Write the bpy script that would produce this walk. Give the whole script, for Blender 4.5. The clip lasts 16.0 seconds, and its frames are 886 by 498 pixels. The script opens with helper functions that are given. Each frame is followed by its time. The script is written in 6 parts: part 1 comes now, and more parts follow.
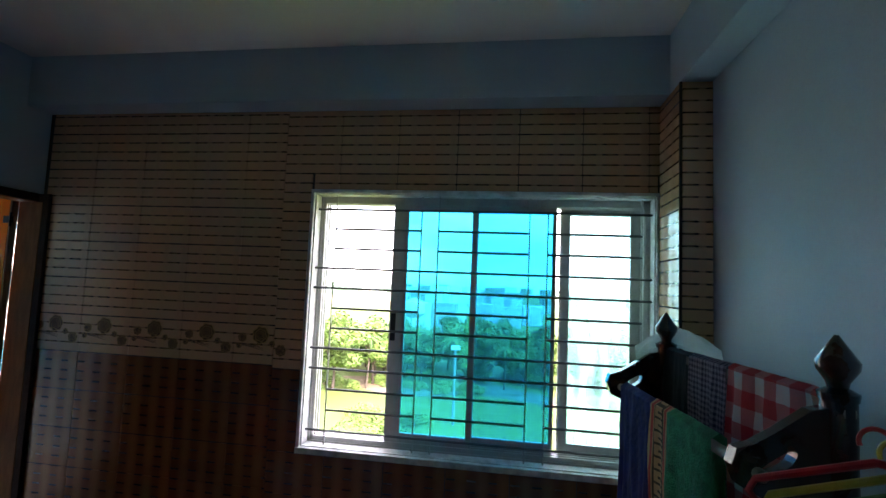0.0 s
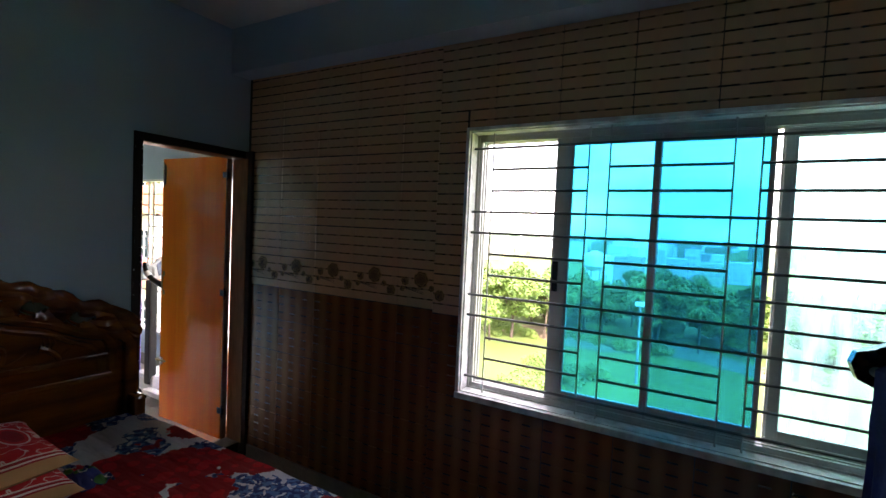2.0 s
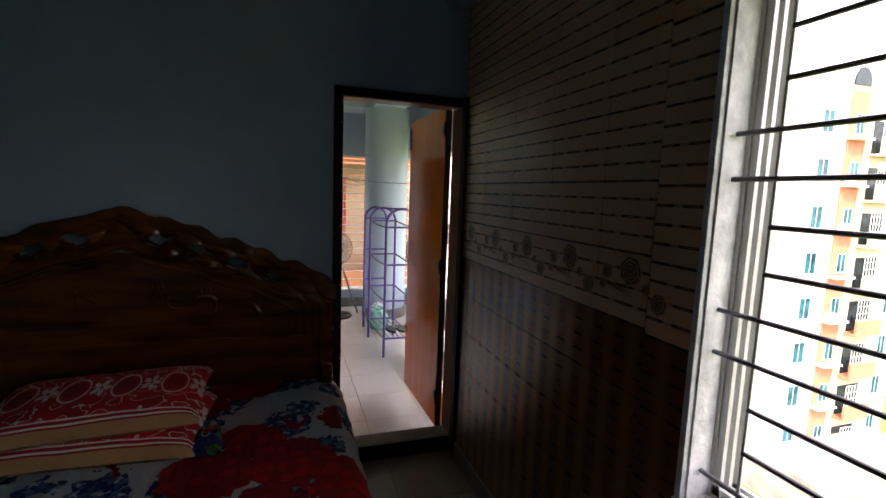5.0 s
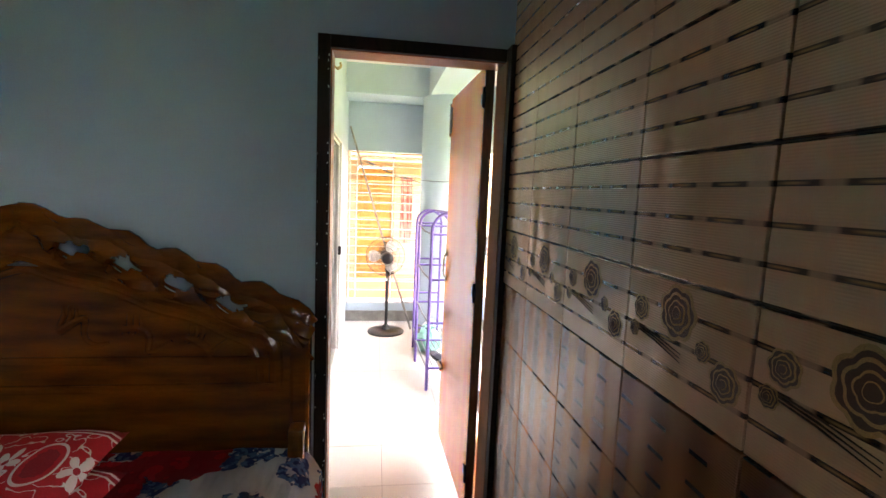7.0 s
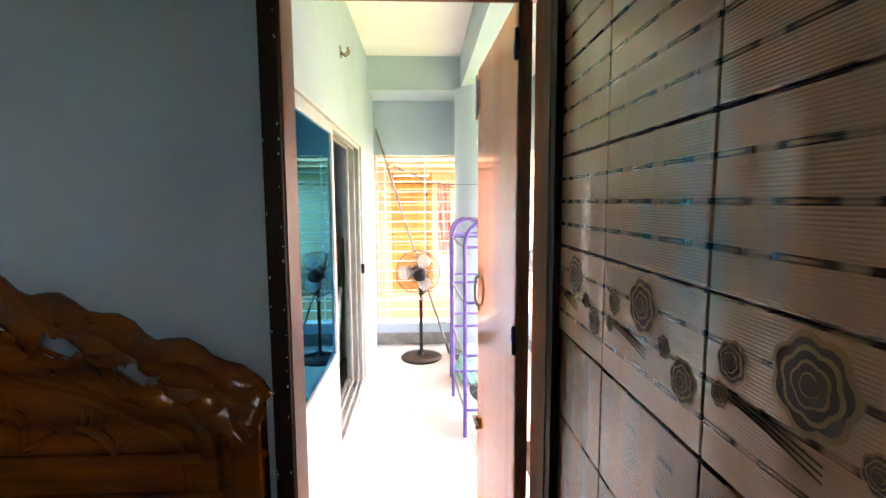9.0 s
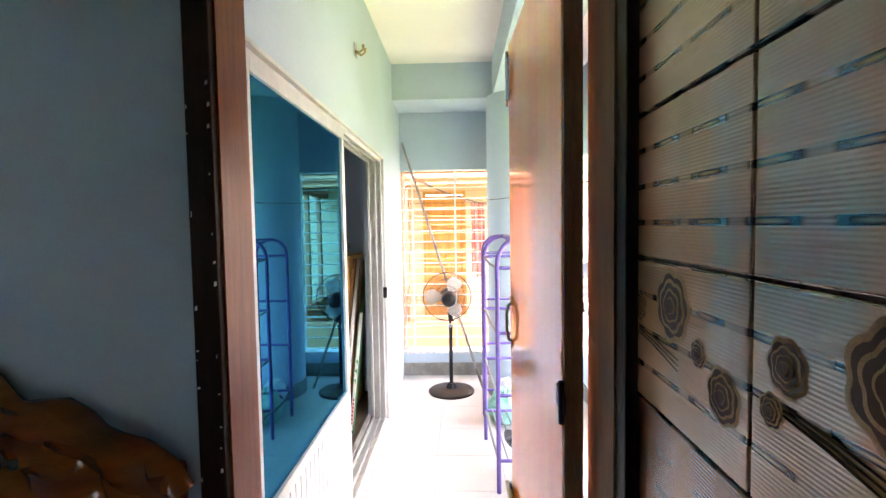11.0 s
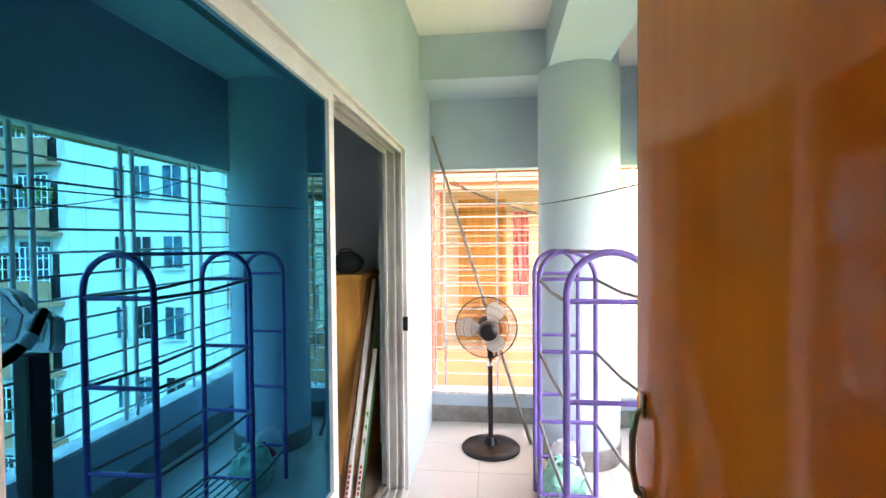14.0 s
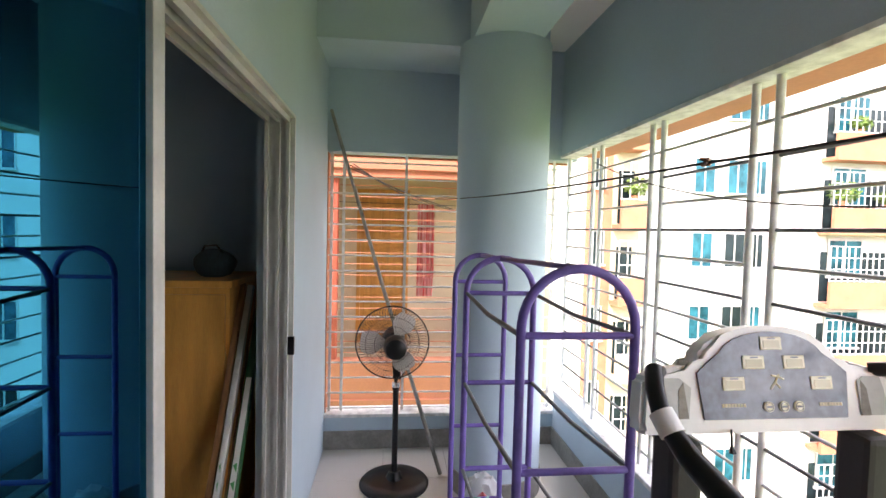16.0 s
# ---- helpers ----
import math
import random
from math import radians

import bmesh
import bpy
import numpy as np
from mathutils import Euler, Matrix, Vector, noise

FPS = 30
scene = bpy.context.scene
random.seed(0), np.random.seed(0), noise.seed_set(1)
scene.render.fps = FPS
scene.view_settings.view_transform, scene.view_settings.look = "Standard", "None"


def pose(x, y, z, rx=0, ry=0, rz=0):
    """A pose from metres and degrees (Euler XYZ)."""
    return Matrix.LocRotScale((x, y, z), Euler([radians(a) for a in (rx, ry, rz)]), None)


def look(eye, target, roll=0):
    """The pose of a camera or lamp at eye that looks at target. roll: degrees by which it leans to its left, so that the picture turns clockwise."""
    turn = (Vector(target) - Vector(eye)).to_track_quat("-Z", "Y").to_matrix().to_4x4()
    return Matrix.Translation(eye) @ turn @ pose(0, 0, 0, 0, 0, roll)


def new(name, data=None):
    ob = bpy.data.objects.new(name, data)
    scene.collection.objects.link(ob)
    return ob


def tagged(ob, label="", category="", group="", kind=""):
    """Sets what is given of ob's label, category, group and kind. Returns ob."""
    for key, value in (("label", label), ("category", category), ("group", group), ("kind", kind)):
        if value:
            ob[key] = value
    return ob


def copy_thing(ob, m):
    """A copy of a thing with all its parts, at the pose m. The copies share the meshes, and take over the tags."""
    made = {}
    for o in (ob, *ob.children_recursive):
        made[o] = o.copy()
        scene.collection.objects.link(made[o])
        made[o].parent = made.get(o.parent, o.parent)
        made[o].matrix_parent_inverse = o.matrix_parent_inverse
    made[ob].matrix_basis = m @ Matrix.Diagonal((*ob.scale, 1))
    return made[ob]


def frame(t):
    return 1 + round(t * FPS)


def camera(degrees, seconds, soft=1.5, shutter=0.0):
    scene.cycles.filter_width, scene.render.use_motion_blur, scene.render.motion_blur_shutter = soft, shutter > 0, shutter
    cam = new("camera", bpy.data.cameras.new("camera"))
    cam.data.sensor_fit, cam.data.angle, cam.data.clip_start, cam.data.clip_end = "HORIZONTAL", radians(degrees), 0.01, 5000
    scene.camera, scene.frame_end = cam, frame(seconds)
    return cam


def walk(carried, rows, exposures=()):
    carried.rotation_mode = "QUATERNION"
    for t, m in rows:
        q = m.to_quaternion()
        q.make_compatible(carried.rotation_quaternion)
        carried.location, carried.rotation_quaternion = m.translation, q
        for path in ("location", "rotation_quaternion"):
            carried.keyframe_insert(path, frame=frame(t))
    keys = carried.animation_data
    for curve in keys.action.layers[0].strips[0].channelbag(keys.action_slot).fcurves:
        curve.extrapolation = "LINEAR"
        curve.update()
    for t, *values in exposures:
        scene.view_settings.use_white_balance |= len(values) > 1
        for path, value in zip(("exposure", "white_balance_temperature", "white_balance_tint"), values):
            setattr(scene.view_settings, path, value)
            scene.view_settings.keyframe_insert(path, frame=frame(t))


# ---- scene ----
cam = camera(86.9, 16.0)
PATH = [
    (0, (2.671, -2.289, 1.654), (2.38, -0.316, 1.809), 2.4),
    (0.5, (2.678, -2.248, 1.641), (2.293, -0.288, 1.729), 2.0),
    (1, (2.716, -2.206, 1.645), (2.259, -0.259, 1.686), 2.6),
    (1.5, (2.731, -2.183, 1.659), (1.982, -0.329, 1.652), 2.7),
    (2, (2.694, -2.057, 1.625), (1.705, -0.321, 1.541), 2.6),
    (2.5, (2.663, -1.888, 1.609), (1.44, -0.311, 1.471), 1.9),
    (3, (2.693, -1.67, 1.604), (1.196, -0.354, 1.433), 2.3),
    (3.5, (2.693, -1.463, 1.593), (1.066, -0.312, 1.42), 2.0),
    (4, (2.578, -1.246, 1.556), (0.896, -0.174, 1.378), 2.6),
    (4.5, (2.488, -1.048, 1.554), (0.698, -0.182, 1.334), 2.8),
    (5, (2.483, -0.938, 1.559), (0.603, -0.300, 1.322), 2.2),
    (5.2, (2.447, -0.905, 1.536), (0.550, -0.322, 1.314), 2.0),
    (7.3, (1.672, -0.469, 1.531), (-0.295, -0.194, 1.291), 2.4),
    (7.5, (1.612, -0.476, 1.524), (-0.35, -0.188, 1.266), 2.3),
    (8, (1.459, -0.43, 1.517), (-0.514, -0.198, 1.284), 1.4),
    (8.5, (1.327, -0.36, 1.533), (-0.655, -0.193, 1.319), 0.7),
    (9, (1.156, -0.326, 1.514), (-0.831, -0.24, 1.312), -0.3),
    (9.5, (0.969, -0.31, 1.517), (-1.021, -0.281, 1.314), -0.7),
    (9.7, (0.9, -0.304, 1.511), (-1.09, -0.313, 1.307), -0.9),
    (11.8, (0.626, -0.251, 1.452), (-1.372, -0.325, 1.372), -0.8),
    (12, (0.55, -0.265, 1.455), (-1.446, -0.333, 1.354), -0.6),
    (12.5, (0.375, -0.287, 1.446), (-1.618, -0.4, 1.325), -0.6),
    (13, (0.176, -0.297, 1.448), (-1.805, -0.556, 1.360), -0.0),
    (13.5, (0.029, -0.296, 1.456), (-1.948, -0.595, 1.431), -0.5),
    (14, (-0.071, -0.305, 1.453), (-2.058, -0.531, 1.406), -0.5),
    (14.5, (-0.221, -0.351, 1.468), (-2.216, -0.491, 1.442), 0.3),
    (15, (-0.38, -0.392, 1.472), (-2.379, -0.427, 1.422), 0.9),
    (15.5, (-0.474, -0.416, 1.481), (-2.473, -0.399, 1.421), 1.7),
    (16, (-0.591, -0.39, 1.489), (-2.578, -0.172, 1.408), 1.4),
]
EXPOSURES = [(0, 2.8, 6700, 25), (1.5, 2.7, 6950, 25), (3.5, 2.05, 7200, 26), (5.2, 1.85, 7200, 27), (7.3, 4.2, 7900, 27), (9.7, 4.0, 7500, 27), (12.0, 3.85, 7050, 25), (13.0, 3.65, 7150, 24), (14.0, 3.35, 7150, 23), (14.5, 3.15, 7100, 23), (15.0, 2.8, 6900, 22), (16.0, 1.9, 6900, 22)]
walk(cam, [(t, look(e, g, r)) for t, e, g, r in PATH], EXPOSURES)

# ---- world and sun ----
world = bpy.data.worlds.new("sky_world")
scene.world = world
world.use_nodes = True
wn, wl = world.node_tree.nodes, world.node_tree.links
sky = wn.new("ShaderNodeTexSky")
sky.sky_type = "NISHITA"
sky.sun_disc = False
sky.sun_elevation, sky.sun_rotation = radians(49), radians(130)
sky.air_density, sky.dust_density = 1.0, 1.5
wcoord, wmap, wnoise, wramp, wmix = (wn.new("ShaderNode" + k) for k in ("TexCoord", "Mapping", "TexNoise", "ValToRGB", "MixRGB"))
wmap.inputs["Scale"].default_value = (1, 1, 3)
wnoise.inputs["Scale"].default_value, wnoise.inputs["Detail"].default_value = 3.0, 6
wramp.color_ramp.elements[0].position, wramp.color_ramp.elements[1].position = 0.30, 0.70
wmix.inputs[2].default_value = (16, 16.6, 17.5, 1)
wl.new(wcoord.outputs["Generated"], wmap.inputs[0]), wl.new(wmap.outputs[0], wnoise.inputs["Vector"])
wl.new(wnoise.outputs["Fac"], wramp.inputs[0]), wl.new(wramp.outputs[0], wmix.inputs[0])
wl.new(sky.outputs[0], wmix.inputs[1])
wl.new(wmix.outputs[0], wn["Background"].inputs[0])
wn["Background"].inputs[1].default_value = 0.15
sun = new("sun", bpy.data.lights.new("sun", "SUN"))
sun.data.energy, sun.data.angle, sun.data.color = 2.4, radians(0.6), (1, 0.95, 0.87)
sun.matrix_world = look((0, 0, 0), (-0.5, 0.42, -0.76))


# ---- small tools ----
def bx(bm, x0, x1, y0, y1, z0, z1, bevel=0.0):
    made = bmesh.ops.create_cube(bm, size=1.0)
    c = Vector(((x0 + x1) / 2, (y0 + y1) / 2, (z0 + z1) / 2))
    for v in made["verts"]:
        v.co = Vector((v.co.x * abs(x1 - x0), v.co.y * abs(y1 - y0), v.co.z * abs(z1 - z0))) + c
    if bevel:
        edges = list({e for v in made["verts"] for e in v.link_edges})
        bmesh.ops.bevel(bm, geom=edges, offset=bevel, segments=2, affect="EDGES", profile=0.6)
    return bm


def tube(bm, pts, r, seg=8, close=False, ends=True):
    """A round tube along a line of points; r is one radius or one for each point."""
    pts = [Vector(p) for p in pts]
    n = len(pts)
    rr = r if isinstance(r, (list, tuple)) else [r] * n
    rings, up = [], None
    for i, p in enumerate(pts):
        d = (pts[(i + 1) % n] - pts[i - 1]) if close else (pts[min(i + 1, n - 1)] - pts[max(i - 1, 0)])
        d.normalize()
        if up is None:
            up = Vector((0, 0, 1)) if abs(d.z) < 0.9 else Vector((1, 0, 0))
        side = d.cross(up).normalized()
        up = side.cross(d).normalized()
        rings.append([bm.verts.new(p + rr[i] * (math.cos(a) * side + math.sin(a) * up)) for a in [2 * math.pi * k / seg for k in range(seg)]])
    for i in range(n if close else n - 1):
        a, b = rings[i], rings[(i + 1) % n]
        for k in range(seg):
            bm.faces.new((a[k], a[(k + 1) % seg], b[(k + 1) % seg], b[k]))
    if ends and not close:
        bm.faces.new(rings[0][::-1]), bm.faces.new(rings[-1])
    return bm


def lathe(bm, profile, cx=0.0, cy=0.0, seg=24):
    """A turned shape about the upright line through cx, cy: profile of (radius, height)."""
    rings = [[bm.verts.new((cx + max(r, 1e-4) * math.cos(2 * math.pi * k / seg), cy + max(r, 1e-4) * math.sin(2 * math.pi * k / seg), z)) for k in range(seg)] for r, z in profile]
    for a, b in zip(rings, rings[1:]):
        for k in range(seg):
            bm.faces.new((a[k], a[(k + 1) % seg], b[(k + 1) % seg], b[k]))
    bm.faces.new(rings[0][::-1]), bm.faces.new(rings[-1])
    return bm


def plate(bm, outline, axis, a0, a1):
    """A flat board of the given outline (pairs), thick from a0 to a1 along axis."""
    def at(u, v, a):
        return {"x": (a, u, v), "y": (u, a, v), "z": (u, v, a)}[axis]
    lo = [bm.verts.new(at(u, v, a0)) for u, v in outline]
    hi = [bm.verts.new(at(u, v, a1)) for u, v in outline]
    n = len(outline)
    bm.faces.new(lo[::-1]), bm.faces.new(hi)
    for k in range(n):
        bm.faces.new((lo[k], lo[(k + 1) % n], hi[(k + 1) % n], hi[k]))
    return bm


def part(name, bm, material, parent=None, label="", smooth=False):
    """One mesh object; under parent when given."""
    bmesh.ops.recalc_face_normals(bm, faces=bm.faces[:])
    me = bpy.data.meshes.new(name)
    bm.to_mesh(me)
    bm.free()
    for m in material if isinstance(material, (list, tuple)) else [material]:
        me.materials.append(m)
    if smooth:
        me.shade_smooth()
        me.set_sharp_from_angle(angle=radians(40))
    ob = new(name, me)
    if parent is not None:
        ob.parent = parent
    if label:
        ob["label"] = label
    return ob


def thing(name, label, category, group="", at=(0, 0, 0)):
    ob = new(name)
    ob.empty_display_size = 0.1
    ob.location = at
    return tagged(ob, label, category, group)


def setting(name, bm, material, label="", smooth=False):
    return tagged(part(name, bm, material, None, label, smooth), kind="structure")


def cube(*a, bevel=0.0):
    return bx(bmesh.new(), *a, bevel=bevel)


# ---- materials ----
def mat(name, col, rough=0.6, var=0.12, scale=6.0, bump=0.1, metal=0.0, col2=None, grain=60.0, coat=0.0, stretch=(1, 1, 1), spec=0.5):
    """Paint, plaster, plastic, metal or wood: base colour with slow stains and fine grain, both also in gloss and relief."""
    m = bpy.data.materials.new(name)
    m.use_nodes = True
    n, l = m.node_tree.nodes, m.node_tree.links
    b = n["Principled BSDF"]
    co, mp = n.new("ShaderNodeTexCoord"), n.new("ShaderNodeMapping")
    mp.inputs["Scale"].default_value = stretch
    l.new(co.outputs["Object"], mp.inputs[0])
    big, fine = n.new("ShaderNodeTexNoise"), n.new("ShaderNodeTexNoise")
    big.inputs["Scale"].default_value, big.inputs["Detail"].default_value = scale, 5
    fine.inputs["Scale"].default_value, fine.inputs["Detail"].default_value = grain, 3
    l.new(mp.outputs[0], big.inputs["Vector"]), l.new(mp.outputs[0], fine.inputs["Vector"])
    ramp = n.new("ShaderNodeValToRGB")
    c2 = col2 or tuple(c * (1 - 2 * var) for c in col)
    ramp.color_ramp.elements[0].position, ramp.color_ramp.elements[1].position = 0.33, 0.62
    ramp.color_ramp.elements[0].color, ramp.color_ramp.elements[1].color = (*c2, 1), (*col, 1)
    l.new(big.outputs["Fac"], ramp.inputs[0])
    mix = n.new("ShaderNodeMixRGB")
    mix.blend_type = "OVERLAY"
    mix.inputs[0].default_value = min(1, var * 1.5)
    l.new(ramp.outputs[0], mix.inputs[1]), l.new(fine.outputs["Fac"], mix.inputs[2])
    l.new(mix.outputs[0], b.inputs["Base Color"])
    rr = n.new("ShaderNodeMapRange")
    rr.inputs["To Min"].default_value, rr.inputs["To Max"].default_value = max(0.02, rough * 0.8), min(1, rough * 1.2)
    l.new(big.outputs["Fac"], rr.inputs["Value"]), l.new(rr.outputs[0], b.inputs["Roughness"])
    b.inputs["Metallic"].default_value, b.inputs["Coat Weight"].default_value = metal, coat
    b.inputs["Coat Roughness"].default_value = 0.08
    b.inputs["Specular IOR Level"].default_value = spec
    if bump:
        bp = n.new("ShaderNodeBump")
        bp.inputs["Strength"].default_value, bp.inputs["Distance"].default_value = bump, 0.01
        l.new(fine.outputs["Fac"], bp.inputs["Height"]), l.new(bp.outputs[0], b.inputs["Normal"])
    return m


def glass(name, col, rough=0.0, tint=(1, 1, 1), gloss=1.5):
    """A thin tinted pane: lets light through in its colour and mirrors at its face."""
    m = bpy.data.materials.new(name)
    m.use_nodes = True
    n, l = m.node_tree.nodes, m.node_tree.links
    n.remove(n["Principled BSDF"])
    tr, gl, fr, mx = (n.new("ShaderNode" + k) for k in ("BsdfTransparent", "BsdfGlossy", "Fresnel", "MixShader"))
    tr.inputs[0].default_value = (*col, 1)
    gl.inputs["Roughness"].default_value = rough
    gl.inputs["Color"].default_value = (*tint, 1)
    fr.inputs["IOR"].default_value = gloss
    l.new(fr.outputs[0], mx.inputs[0]), l.new(tr.outputs[0], mx.inputs[1]), l.new(gl.outputs[0], mx.inputs[2])
    l.new(mx.outputs[0], n["Material Output"].inputs[0])
    return m


M_BLUE = mat("blue_wall_paint", (0.455, 0.565, 0.645), 0.75, 0.06, 1.2, 0.08, grain=180)
M_CEIL = mat("white_ceiling_paint", (0.84, 0.81, 0.79), 0.85, 0.05, 1.0, 0.06, grain=160)
M_WHITE = mat("white_trim_paint", (0.78, 0.79, 0.79), 0.55, 0.12, 9, 0.2, grain=90)
M_SILL = mat("worn_white_paint", (0.84, 0.84, 0.83), 0.6, 0.2, 14, 0.5, grain=40)
M_FLOOR = mat("bedroom_floor_tile", (0.34, 0.29, 0.24), 0.18, 0.12, 3, 0.02, grain=120, coat=0.3)
M_BFLOOR = mat("balcony_floor_tile", (0.63, 0.60, 0.565), 0.26, 0.03, 2, 0.03, grain=150)
M_SKIRT = mat("cement_skirting", (0.30, 0.29, 0.26), 0.8, 0.18, 7, 0.3)
M_FRAME = mat("dark_door_frame", (0.030, 0.014, 0.009), 0.5, 0.2, 10, 0.25, stretch=(8, 8, 1), spec=0.2)
M_REVEAL = mat("brown_jamb_wood", (0.32, 0.078, 0.020), 0.35, 0.15, 5, 0.08, stretch=(14, 14, 1), coat=0.05, spec=0.18)
M_DOOR = mat("orange_door_laminate", (0.98, 0.25, 0.018), 0.06, 0.06, 1.6, 0.006, stretch=(9, 9, 0.35), col2=(0.92, 0.165, 0.008), coat=0.0, spec=0.22)
M_HINGE = mat("worn_brown_jamb", (0.28, 0.14, 0.07), 0.6, 0.15, 6, 0.08, stretch=(6, 6, 1), spec=0.2)
M_EDGE = mat("door_edge_wood", (0.36, 0.17, 0.07), 0.5, 0.2, 12, 0.2, stretch=(6, 6, 1))
M_ALU = mat("aluminium_frame", (0.58, 0.58, 0.56), 0.38, 0.08, 8, 0.05, metal=0.15)
M_STEEL = mat("grey_painted_bar", (0.16, 0.17, 0.18), 0.45, 0.15, 20, 0.1)
M_WBAR = mat("white_painted_bar", (0.90, 0.90, 0.89), 0.45, 0.14, 14, 0.15)
M_BGLASS = glass("blue_window_glass", (0.07, 0.56, 0.76), gloss=1.45)
M_BGLASSD = glass("deep_blue_window_glass", (0.015, 0.45, 0.66), gloss=1.45)
M_BGLASS2 = glass("blue_door_glass", (0.01, 0.17, 0.28), tint=(0.06, 0.50, 0.82), gloss=3.0)
M_CGLASS = glass("clear_dusty_glass", (0.62, 0.90, 0.92), gloss=1.4)


def dusty(m, colour, low, high):
    """A streaked film of dust on a pane, thicker and thinner down its height."""
    n, l = m.node_tree.nodes, m.node_tree.links
    dust, veil, co, mp, no, ramp = (n.new("ShaderNode" + k) for k in ("BsdfTranslucent", "MixShader", "TexCoord", "Mapping", "TexNoise", "MapRange"))
    mp.inputs["Scale"].default_value = (9, 9, 1.2)
    no.inputs["Scale"].default_value, no.inputs["Detail"].default_value = 2.2, 5
    dust.inputs[0].default_value = (*colour, 1)
    ramp.inputs["From Min"].default_value, ramp.inputs["From Max"].default_value = 0.35, 0.75
    ramp.inputs["To Min"].default_value, ramp.inputs["To Max"].default_value = low, high
    l.new(co.outputs["Object"], mp.inputs[0]), l.new(mp.outputs[0], no.inputs["Vector"]), l.new(no.outputs["Fac"], ramp.inputs["Value"])
    l.new(ramp.outputs[0], veil.inputs[0]), l.new(n["Mix Shader"].outputs[0], veil.inputs[1]), l.new(dust.outputs[0], veil.inputs[2])
    l.new(veil.outputs[0], n["Material Output"].inputs[0])


dusty(M_CGLASS, (0.58, 0.80, 0.82), 0.10, 0.55)
dusty(M_BGLASS, (0.10, 0.60, 0.62), 0.02, 0.08)
dusty(M_BGLASSD, (0.02, 0.50, 0.66), 0.01, 0.05)
M_WOOD = mat("carved_brown_wood", (0.185, 0.050, 0.004), 0.13, 0.14, 2.5, 0.06, stretch=(1, 1, 6), col2=(0.062, 0.016, 0.003), coat=0.1, spec=0.35)
M_BLACK = mat("black_plastic", (0.012, 0.012, 0.014), 0.32, 0.1, spec=0.3)
M_PURPLE = mat("purple_painted_tube", (0.17, 0.11, 0.42), 0.38, 0.15, 12, 0.1)
M_ORANGE = mat("orange_house_paint", (0.55, 0.21, 0.12), 0.75, 0.1, 2, 0.1)
M_CREAM = mat("cream_house_paint", (0.62, 0.51, 0.36), 0.8, 0.08, 1.5, 0.1)
M_HOUSE = mat("white_house_paint", (0.68, 0.66, 0.63), 0.8, 0.06, 0.4, 0.1)



def node_mat(name, rough=0.5, coat=0.0):
    m = bpy.data.materials.new(name)
    m.use_nodes = True
    n, l = m.node_tree.nodes, m.node_tree.links
    b = n["Principled BSDF"]
    b.inputs["Roughness"].default_value, b.inputs["Coat Weight"].default_value = rough, coat
    co = n.new("ShaderNodeTexCoord")
    sep = n.new("ShaderNodeSeparateXYZ")
    l.new(co.outputs["Object"], sep.inputs[0])

    def op(kind, a, c=0.0, d=0.0):
        k = n.new("ShaderNodeMath")
        k.operation = kind
        for i, v in enumerate((a, c, d)):
            if isinstance(v, (int, float)):
                k.inputs[i].default_value = v
            else:
                l.new(v, k.inputs[i])
        return k.outputs[0]

    def blend(f, a, c):
        k = n.new("ShaderNodeMixRGB")
        for i, v in enumerate((f, a, c)):
            if isinstance(v, (int, float)):
                k.inputs[i].default_value = v
            elif isinstance(v, tuple):
                k.inputs[i].default_value = (*v, 1)
            else:
                l.new(v, k.inputs[i])
        return k.outputs[0]

    def noisy(scale, detail=3.0, stretch=(1, 1, 1)):
        mp, k = n.new("ShaderNodeMapping"), n.new("ShaderNodeTexNoise")
        mp.inputs["Scale"].default_value = stretch
        l.new(co.outputs["Object"], mp.inputs[0]), l.new(mp.outputs[0], k.inputs["Vector"])
        k.inputs["Scale"].default_value, k.inputs["Detail"].default_value = scale, detail
        return k.outputs["Fac"]

    def spots(scale, stretch=(1, 1, 1), feature="F1"):
        mp, k = n.new("ShaderNodeMapping"), n.new("ShaderNodeTexVoronoi")
        mp.inputs["Scale"].default_value = stretch
        k.feature = feature
        l.new(co.outputs["Object"], mp.inputs[0]), l.new(mp.outputs[0], k.inputs["Vector"])
        k.inputs["Scale"].default_value = scale
        return k.outputs["Distance"]

    def relief(h, strength, dist=0.002):
        bp = n.new("ShaderNodeBump")
        bp.inputs["Strength"].default_value, bp.inputs["Distance"].default_value = strength, dist
        l.new(h, bp.inputs["Height"]), l.new(bp.outputs[0], b.inputs["Normal"])

    info = n.new("ShaderNodeObjectInfo").outputs["Random"]
    return m, l, b, sep.outputs, op, blend, noisy, spots, relief, info


STRIPE = 0.2032 / 4


